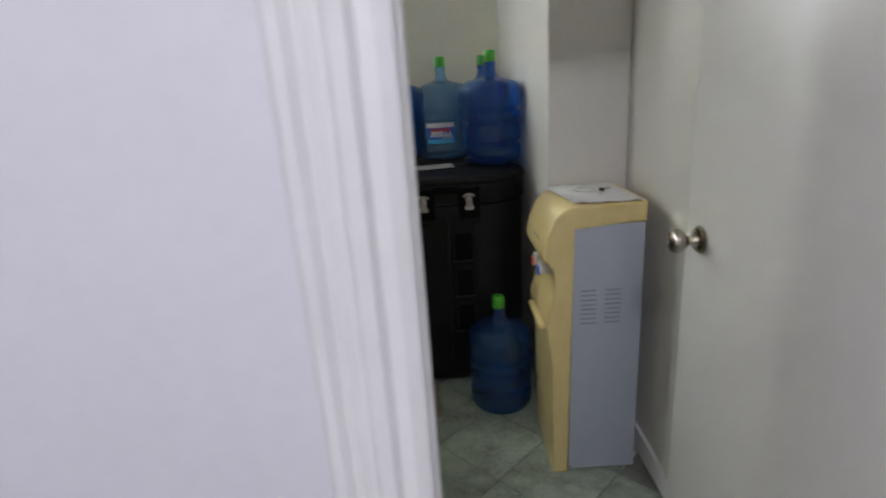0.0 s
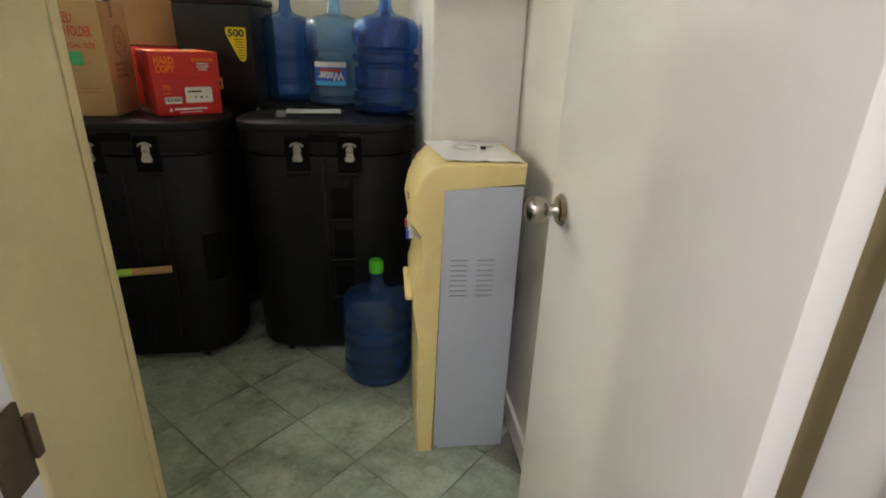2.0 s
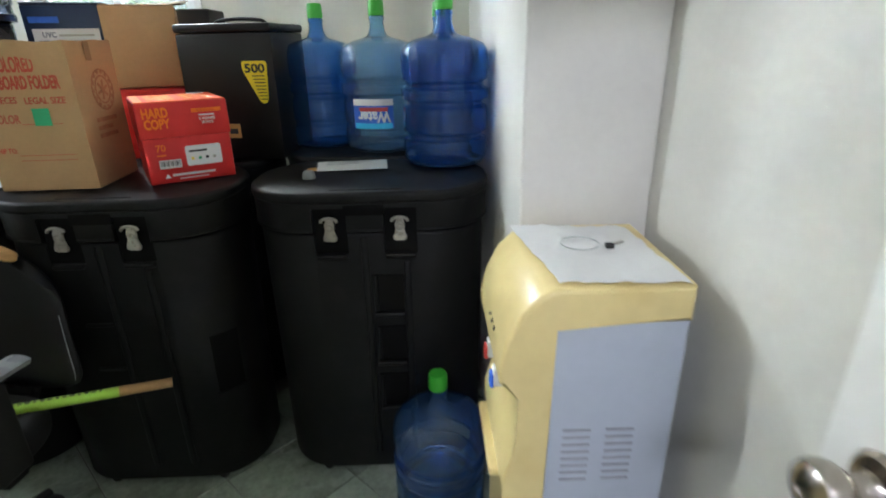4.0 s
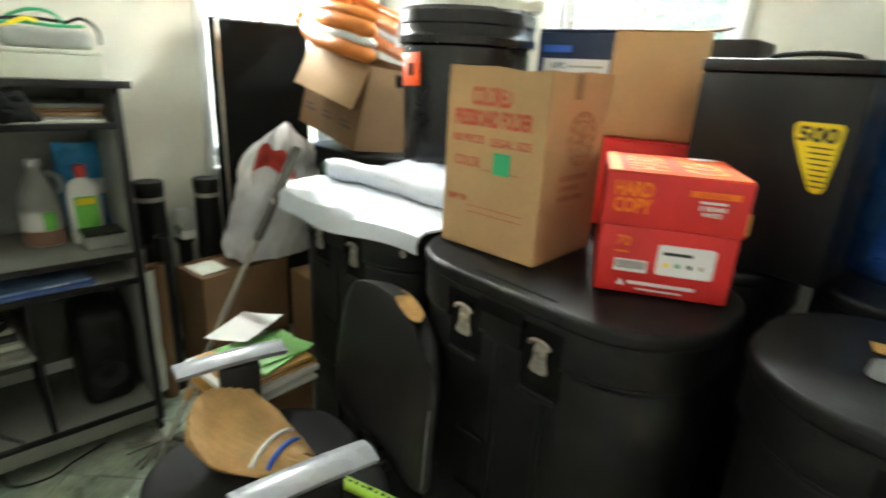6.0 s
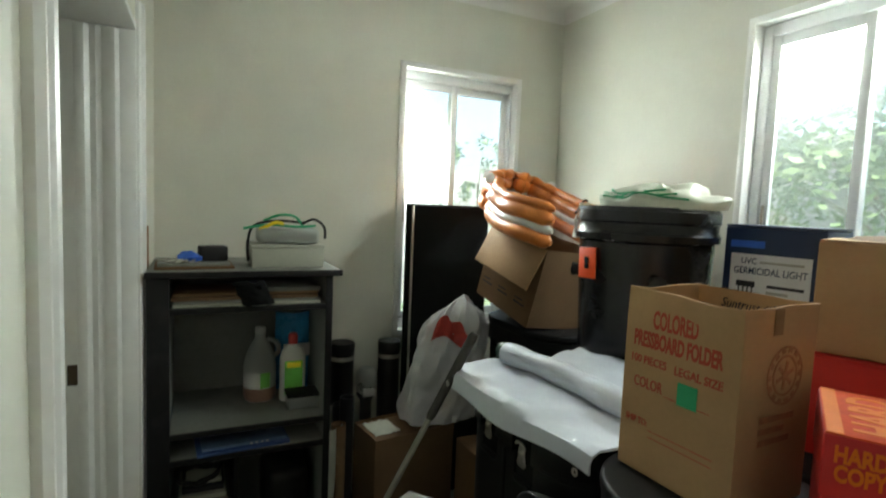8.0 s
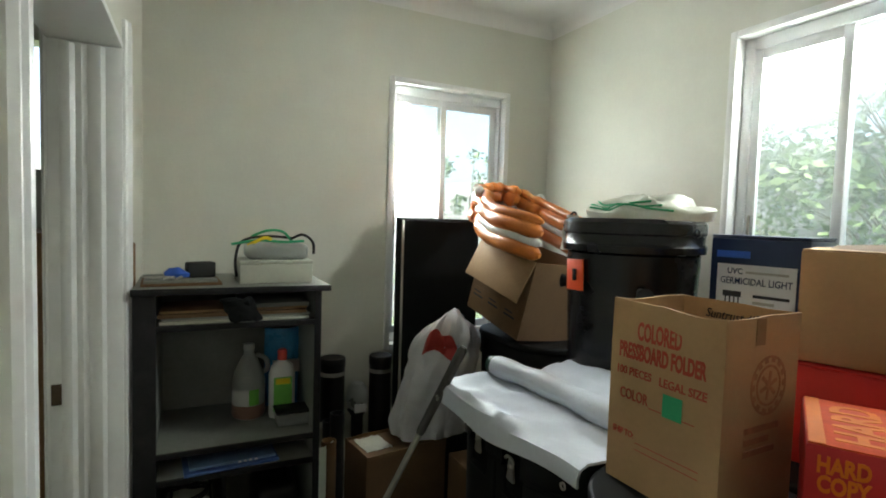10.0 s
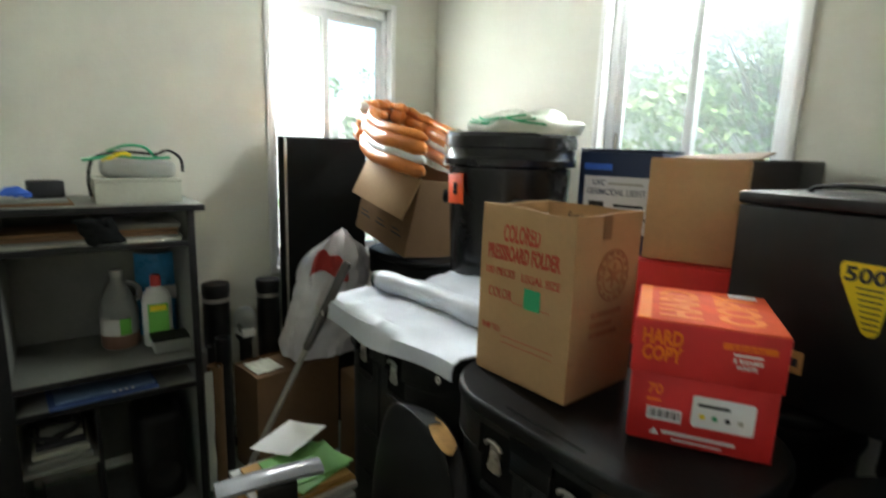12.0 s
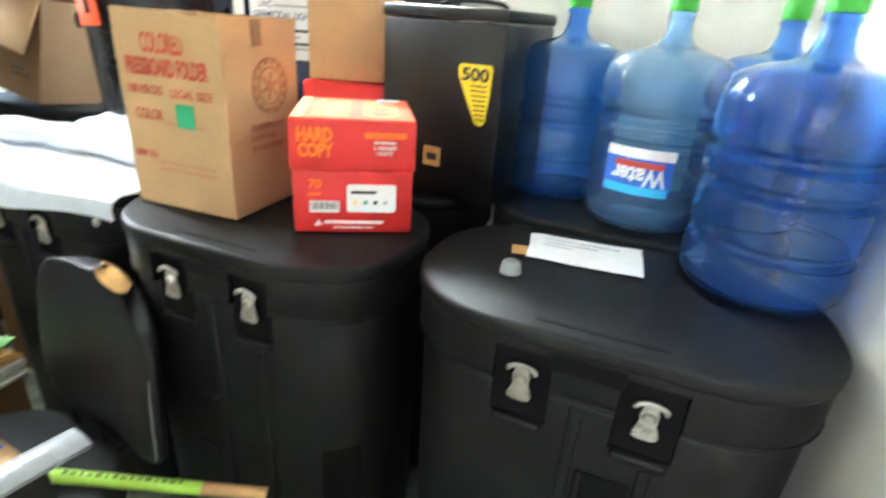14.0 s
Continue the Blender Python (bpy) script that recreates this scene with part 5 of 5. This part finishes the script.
for v, m_ in ((0.30, M_BLUE), (0.17, M_BLUE)):
    part("binding", tube([fan(u / 12, v) + Vector((0, 0, 0.012)) for u in range(13)], 0.006, 8), M_PAPER if v > 0.2 else m_, br, "white cord" if v > 0.2 else "blue cord binding")
part("neck", tube([neck - d * 0.04, neck, neck + d * 0.06, neck + d * 0.076], 0.016, 14, taper=[1.5, 1.2, 1.15, 1.0]), M_PALEWOOD, br)
part("wrap", tube([neck + d * 0.075, neck + d * 0.385], 0.0145, 14), M_LIME, br, "lime green plastic wrap")
part("end", tube([neck + d * 0.385, neck + d * 0.50, tip], 0.0142, 14), M_PALEWOOD, br, "bare wooden end")
up = Vector((-d.y, d.x, 0)).cross(d) * -1
nrm = (up * (1 if up.z > 0 else -1) * 0.96 + Vector((-d.y, d.x, 0)) * -0.10).normalized()
turn = Matrix((d, nrm.cross(d), nrm)).transposed().to_4x4()
for k in range(15):
    long_ = (0.0045, 0.006, 0.003)[k % 3]
    bm = box(-long_, -0.0034, -0.0012, long_, 0.0034 - 0.002 * (k % 2), 0.0004)
    bm.transform(Matrix.Translation(neck + d * (0.11 + 0.0165 * k) + nrm * 0.0144) @ turn)
    part("print_bar", bm, M_INK, br)

# torn foam on the chair back
tf = thing("foam_scrap", pose(-0.765, 2.10, 0.866, 10, 18, -10), "torn tan foam scrap wedged behind the chair back", "foam")
bm = lathe([(0, -0.02), (0.03, -0.016), (0.04, 0), (0.03, 0.016), (0, 0.02)], 14)
for v in bm.verts:
    v.co = Vector((v.co.x * 1.5, v.co.y * 0.55, v.co.z * 0.55)) * (1 + 0.25 * noise.noise(v.co * 30))
part("foam", bm, mat("tan_foam", (0.62, 0.36, 0.14), 0.9, var=0.15, scale=30, fine=200, bump=0.5), tf)

# ---- things on the desk ----
def bottle(name, m, prof, material, label, seg=24, squash=1.0):
    b = thing(name, m, label, "bottle")
    bm = lathe(prof, seg)
    for v in bm.verts:
        v.co.y *= 1.0
        v.co.x *= squash
    part("body", bm, material, b)
    return b


bl = bottle("bleach_bottle", on_desk(-2.295, 1.605, 0.69) @ Matrix.Diagonal((1, 1, 0.9, 1)), [(0, 0), (0.062, 0), (0.068, 0.012), (0.068, 0.17), (0.06, 0.215), (0.038, 0.27), (0.022, 0.30), (0.02, 0.325), (0, 0.325)], M_FROST, "frosted plastic gallon bottle with a printed label")
def bottle_band(a0, a1, z0, z1, name, material, label=""):
    return part(name, grid(10, 2, lambda u, v: Vector((0.0712 * math.cos(radians(a0 + (a1 - a0) * u)), 0.0712 * math.sin(radians(a0 + (a1 - a0) * u)), z0 + (z1 - z0) * v)), 0.0006), material, bl, label)


bottle_band(-75, -5, 0.07, 0.145, "label", M_PAPER, "white label")
bottle_band(-4, 30, 0.07, 0.145, "label_patch", M_GREENBOT, "green label half")
part("liquid", lathe([(0, 0.002), (0.063, 0.002), (0.0692, 0.014), (0.0692, 0.066), (0, 0.066)], 24), mat("pink_liquid", (0.26, 0.15, 0.11), 0.3, var=0.05), bl, "pinkish liquid")
part("handle", tube(spline([(0, 0.045, 0.20), (0, 0.075, 0.22), (0, 0.07, 0.27), (0, 0.03, 0.295)], 5), 0.011, 8), M_FROST, bl)
part("cap", lathe([(0.021, 0.322), (0.023, 0.322), (0.023, 0.35), (0, 0.352)], 18), M_WHITEPL, bl)
gb = bottle("cleaner_bottle", on_desk(-2.235, 1.735, 0.69), [(0, 0), (0.05, 0), (0.055, 0.01), (0.055, 0.19), (0.045, 0.225), (0.02, 0.245), (0.018, 0.255), (0, 0.255)], M_WHITEPL, "white cleaner bottle with a green label", 24, 0.55)
part("label", box(0.028, -0.038, 0.03, 0.0325, 0.038, 0.18, 0.003), M_GREENBOT, gb, "green label")
part("label_patch", box(0.0327, -0.03, 0.15, 0.034, 0.03, 0.175, 0.0005), M_YELLOW, gb)
part("cap", lathe([(0.02, 0.25), (0.02, 0.288), (0.015, 0.295), (0, 0.296)], 16), M_SACKRED, gb, "red cap")
wp = thing("wipes_pack", on_desk(-2.395, 1.77, 0.69), "crumpled blue plastic pack on the shelf", "pack")
part("pack", grid(18, 18, lambda u, v: Vector((0.05 * math.cos((u - 0.5) * 3.1) + 0.012 * noise.noise(Vector((u * 6, v * 6, 0))), -0.09 + 0.18 * u, 0.36 * v)), 0.01), M_BLUEPACK, wp)
part("white_patch", box(0.055, -0.06, 0.16, 0.06, 0.06, 0.22, 0.002), M_PAPER, wp)
tub = thing("plastic_tub", on_desk(-2.155, 1.765, 0.69), "small clear tub with a dark lid", "tub")
part("tub", box(-0.05, -0.065, 0, 0.05, 0.065, 0.05, 0.008), M_FROST, tub)
part("lid", box(-0.055, -0.07, 0.051, 0.055, 0.07, 0.062, 0.004), M_RUBBER, tub)

for y0, y1, n in ((-0.27, -0.03, 4), (0.0, 0.26, 5)):
    zz = 1.156
    for k in range(n):
        fd = thing("folder", on_desk(-2.05 - 0.01 * k, 1.545 + (y0 + y1) / 2 + 0.008 * math.sin(k * 2.1), zz), "paper folder lying in the desk's top slot", "folder", "folders in the desk")
        t_ = (0.012, 0.007, 0.014, 0.009, 0.016)[k]
        part("cover", box(-0.22, -(y1 - y0) / 2, 0, 0.03 - 0.012 * (k % 2), (y1 - y0) / 2, t_, 0.002), (M_OFFWHITE, M_SHELFGREY, M_CARD2, M_CARDIN, M_SHELFGREY)[k], fd)
        zz += t_ + 0.0005
glv = thing("glove", on_desk(-1.99, 1.535, 1.165), "dark rag hanging from the desk slot", "rag")
bm = grid(14, 12, lambda u, v: Vector((0.01 + 0.02 * math.sin(u * 3.1) + 0.012 * noise.noise(Vector((u * 5, v * 5, 2))), -0.06 + 0.10 * u + 0.04 * v, 0.088 - 0.085 * v)), 0.012)
part("cloth", bm, M_FELT, glv)
bk = thing("book", on_desk(-2.10, 1.52, 0.5905, 0, 0, 4), "blue booklet lying on the keyboard tray", "book")
part("cover", box(-0.11, -0.17, 0, 0.09, 0.17, 0.012, 0.002), mat("blue_cover", (0.05, 0.10, 0.28), 0.4, var=0.15, scale=20), bk)
part("cover", box(-0.10, -0.15, 0.0125, 0.07, 0.16, 0.022, 0.002), mat("blue_grey_cover", (0.14, 0.22, 0.36), 0.4, var=0.15, scale=20), bk)
for k in range(4):
    bar(bk, pose(0.0715, 0.02 + 0.02 * k, 0.014, 90, 0, 90), 0.010, 0.006, M_PAPER)
bx = thing("paper_pile", on_desk(-2.16, 1.37, 0.3715), "pile of papers and dark cables on a half shelf", "papers")
for k in range(4):
    part("ream", box(-0.14 + 0.01 * k, -0.09 + 0.012 * k, 0.022 * k, 0.12 - 0.02 * k, 0.10 - 0.008 * k, 0.022 * k + 0.02, 0.003), (M_SHELFGREY, M_OFFWHITE, M_INK, M_OFFWHITE)[k], bx)
cable = thing("cable", on_desk(-2.12, 1.36, 0.462), "coiled black cable on a paper pile", "cable")
part("coil", tube(spline([(0.07 * math.cos(a * 0.9) * (1 + 0.2 * math.sin(a * 2.3)), 0.08 * math.sin(a * 0.9), 0.004 + 0.012 * (1 + math.sin(a * 1.7))) for a in range(26)], 4), 0.005, 6), M_RUBBER, cable)
unit = thing("computer_case", on_desk(-2.20, 1.70, 0.0505), "dark rounded computer speaker under the desk", "speaker")
part("body", box(-0.14, -0.09, 0, 0.12, 0.09, 0.40, 0.05, 4), M_BLACK2, unit)
part("speaker_cone", lathe([(0.0, 0.0), (0.04, 0.002), (0.055, 0.012), (0.06, 0.012), (0.062, 0.0)], 24, m=pose(0.119, 0, 0.14, 0, 90, 0)), M_RUBBER, unit)
part("tweeter", lathe([(0.0, 0.006), (0.02, 0.004), (0.026, 0.0)], 18, m=pose(0.119, 0, 0.28, 0, 90, 0)), M_RUBBER, unit)
cb = thing("cable", on_desk(-2.06, 1.36, 0.052), "thin black cable trailing over the bottom shelf", "cable")
part("wire", tube(spline([(-0.1, -0.05, 0.2), (0.0, -0.03, 0.06), (0.06, 0.04, 0.005), (0.06, -0.06, 0.005), (0.0, -0.1, 0.005)], 6), 0.004, 6), M_RUBBER, cb)
fc = thing("cable", pose(-1.9, 1.32, 0.002), "thin black cable lying on the floor tiles", "cable")
part("wire", tube(spline([(-0.1, 0.0, 0.005), (0.03, 0.02, 0.005), (0.06, 0.12, 0.005), (0.02, 0.2, 0.005), (-0.02, 0.3, 0.005)], 6), 0.004, 6), M_RUBBER, fc)

# on the desk top
wb = thing("white_box", on_desk(-2.17, 1.685, 1.293, 0, 0, 2), "small off-white box on the desk", "box")
part("body", box(-0.11, -0.14, 0, 0.09, 0.14, 0.075, 0.003), M_OFFWHITE, wb)
part("lid", box(-0.112, -0.142, 0.0755, 0.092, 0.142, 0.09, 0.004), M_OFFWHITE, wb)
gd = thing("clear_case", on_desk(-2.18, 1.70, 1.3845), "clear plastic case holding tools, cables looped over it", "case")
part("shell", box(-0.08, -0.125, 0, 0.08, 0.115, 0.062, 0.02, 3), M_FROST, gd)
for k in range(6):
    part("tool", tube([(0.0 + 0.012 * k - 0.03, -0.09 + 0.03 * k, 0.02), (0.03, -0.08 + 0.032 * k, 0.045)], 0.009, 8), (M_STEEL, M_INK, M_WOOD)[k % 3], gd)
for k, (c_, pts) in enumerate(((M_RUBBER, [(0.04, -0.16, -0.07), (0.05, -0.165, 0.0), (0.03, -0.14, 0.07), (0.0, -0.05, 0.09), (0.0, 0.06, 0.085)]),
                               (M_RUBBER, [(0.02, 0.05, 0.08), (0.02, 0.10, 0.10), (0.03, 0.14, 0.07), (0.03, 0.145, 0.02)]),
                               (M_GREENSQ, [(0.05, -0.18, 0.06), (0.04, -0.08, 0.075), (0.05, 0.02, 0.07), (0.05, 0.10, 0.075)]),
                               (M_GREENSQ, [(0.0, -0.10, 0.09), (0.02, -0.04, 0.115), (0.02, 0.02, 0.11), (0.0, 0.06, 0.07)]),
                               (M_YELLOW, [(0.05, -0.12, 0.055), (0.055, -0.06, 0.085), (0.05, -0.03, 0.08)]))):
    wire = thing("cable", on_desk(-2.18, 1.70, 1.3845), "coloured cable looped over a clear case", "cable", "cables on the desk")
    part("wire", tube(spline(pts, 6), 0.007 if k == 4 else 0.0055, 8), c_, wire)
tray = thing("cardboard_sheet", on_desk(-2.15, 1.34, 1.293, 0, 0, 3), "stack of cardboard scraps on the desk", "cardboard")
part("layer", box(-0.11, -0.13, 0, 0.10, 0.14, 0.010, 0.002), M_CARD2, tray)
part("layer", box(-0.10, -0.12, 0.0105, 0.09, 0.125, 0.022, 0.002), M_SHELFGREY, tray)
bb = thing("blue_rag", on_desk(-2.12, 1.33, 1.3155), "bright blue crumpled plastic on the desk", "plastic")
bm = lathe([(0, 0), (0.04, 0.004), (0.045, 0.018), (0.025, 0.036), (0, 0.04)], 18)
for v in bm.verts:
    v.co = Vector((v.co.x * 0.7, v.co.y, v.co.z)) * (1 + 0.35 * noise.noise(v.co * 40))
part("lump", bm, M_BLUE, bb)
bk2 = thing("black_adapter", on_desk(-2.15, 1.41, 1.3155, 0, 0, 12), "small black adapter box on the desk", "adapter")
part("body", box(-0.03, -0.05, 0, 0.03, 0.05, 0.058, 0.006), M_RUBBER, bk2)
for k in range(5):
    sc = thing("metal_tool", on_desk(-2.10, 1.26 + 0.022 * k, 1.3155, 0, 0, 25 * k), "thin metal tool lying on cardboard scraps", "tool", "tools on the desk")
    part("rod", tube([(-0.03, -0.05, 0.004), (0.0, 0.0, 0.008), (0.02, 0.06, 0.004)], 0.004, 6), M_STEEL, sc)
pk = thing("plank", pose(-2.03, 1.1815, 0), "brown wooden plank wedged between the desk and the wall", "plank")
part("board", box(-0.02, 0.0, 0, 0.02, 0.019, 1.445, 0.005, 3), M_WOOD, pk)

# bits on the dispenser's paper
bit = thing("tap_fitting", pose(0.745, 1.675, 1.006), "broken dark tap fitting on a crumpled paper", "fitting")
part("ring", lathe([(0.0355, 0), (0.037, 0), (0.037, 0.002), (0.0355, 0.002), (0.0355, 0)], 24, m=Matrix.Translation((-0.05, 0.02, 0))), M_FROST, bit)
part("block", box(-0.008, -0.014, 0.0, 0.008, 0.0, 0.009, 0.002), M_RUBBER, bit)
part("stem", tube([(0.008, 0.0, 0.005), (0.032, 0.012, 0.005)], 0.0025, 8), M_STEEL, bit)

# ---- outdoors ----
gm = mat("garden_soil_grass", (0.07, 0.10, 0.035), 0.95, var=0.3, scale=2, fine=30)
structure("ground", box(-60, -60, -0.35, 60, 60, -0.30), gm, "grassy garden ground")
M_BLOCK = mat("rendered_block_wall", (0.42, 0.41, 0.39), 0.85, var=0.15, scale=1.5, fine=30)
structure("garden_wall", box(-12, 7.2, -0.3, 6, 7.35, 2.45, 0.01), M_BLOCK, "grey rendered garden wall")
structure("garden_wall_west", box(-9.2, -4, -0.3, -9.05, 7.2, 1.7, 0.01), M_BLOCK, "grey rendered garden wall")
M_LEAF = mat("leaf_green", (0.12, 0.185, 0.06), 0.55, var=0.35, scale=3, fine=20, bump=0.0)
M_BARK = mat("bark", (0.12, 0.09, 0.06), 0.9, var=0.3, scale=10)


def leaves(clumps, per, size, rnd):
    verts, faces = [], []
    for c, r in clumps:
        for _ in range(per):
            p = Vector((rnd.gauss(0, 1), rnd.gauss(0, 1), rnd.gauss(0, 1)))
            p = Vector(c) + p.normalized() * r * rnd.random() ** 0.5
            a = Vector((rnd.gauss(0, 1), rnd.gauss(0, 1), rnd.gauss(0, 0.6))).normalized()
            b = a.cross(Vector((rnd.gauss(0, 1), rnd.gauss(0, 1), rnd.gauss(0, 1)))).normalized()
            s = size * rnd.uniform(0.6, 1.3)
            k = len(verts)
            verts += [p - a * s, p - b * s * 0.4 + a * s * 0.1, p + a * s, p + b * s * 0.4 + a * s * 0.1]
            faces.append((k, k + 1, k + 2, k + 3))
    me = bpy.data.meshes.new("crown")
    me.from_pydata([tuple(v) for v in verts], [], faces)
    me.materials.append(M_LEAF)
    return me


def tree(name, m, h, spread, n, per, size, seed, label, category):
    rnd = random.Random(seed)
    t = thing(name, m, label, category)
    trunk = tube(spline([(0, 0, 0), (0.05, 0.02, h * 0.3), (-0.04, 0.05, h * 0.6), (0.02, 0, h * 0.9)], 5), 0.014 * h, 9, taper=[1 - 0.8 * k / 15 for k in range(16)])
    clumps = []
    for k in range(n):
        a = rnd.uniform(0, 6.28)
        z = h * rnd.uniform(0.3, 1.12)
        r = spread * rnd.uniform(0.2, 1.0)
        e = (r * math.cos(a), r * math.sin(a), z)
        clumps.append((e, spread * rnd.uniform(0.14, 0.3)))
        trunk = tube([(0, 0, z * 0.6), (e[0] * 0.5, e[1] * 0.5, z * 0.85), e], 0.003 * h, 5, trunk, taper=[1, 0.6, 0.2])
    part("trunk", trunk, M_BARK, t)
    cr = new("crown", leaves(clumps, per, size, rnd))
    cr.parent = t
    tagged(cr, kind="stuff")
    return t


tree("tree", pose(-1.75, 6.1, -0.3), 4.9, 1.35, 130, 120, 0.05, 3, "leafy green garden tree outside the window", "tree")
tree("tree", pose(-3.6, 6.6, -0.3), 4.2, 1.0, 34, 130, 0.05, 5, "slender garden tree by the wall", "tree")
for k, (x, y) in enumerate(((-4.3, 3.3), (-4.8, 4.0), (-4.5, 4.7))):
    tree("shrub", pose(x, y, -0.3), 2.1 + 0.25 * k, 0.45, 14, 40, 0.03, 11 + k, "thin leafy garden shrub outside the window", "shrub")

# ---- floor tiles ----
PITCH = 0.308
tile_bm = box(-PITCH / 2 + 0.0022, -PITCH / 2 + 0.0022, -0.007, PITCH / 2 - 0.0022, PITCH / 2 - 0.0022, 0.0, 0.0015, 1)
tile_mesh = bpy.data.meshes.new("tile")
tile_bm.to_mesh(tile_mesh)
tile_bm.free()
tile_mesh.materials.append(M_TILE)
rot = Matrix.Rotation(radians(45), 2)
for i in range(-12, 13):
    for j in range(-12, 13):
        c = rot @ Vector(((i + 0.5) * PITCH, (j + 0.5) * PITCH)) + Vector((0.345, 1.491))
        if -2.72 < c.x < 0.98 and 0.2 < c.y < 2.6 or (-3.2 < c.x < 0 and 0.5 < c.y < 1.2):
            t = new("tile", tile_mesh)
            t.parent = floor
            t.location = (c.x, c.y, 0)
            t.rotation_euler = (0, 0, radians(45 + 90 * ((i * 3 + j) % 4)))
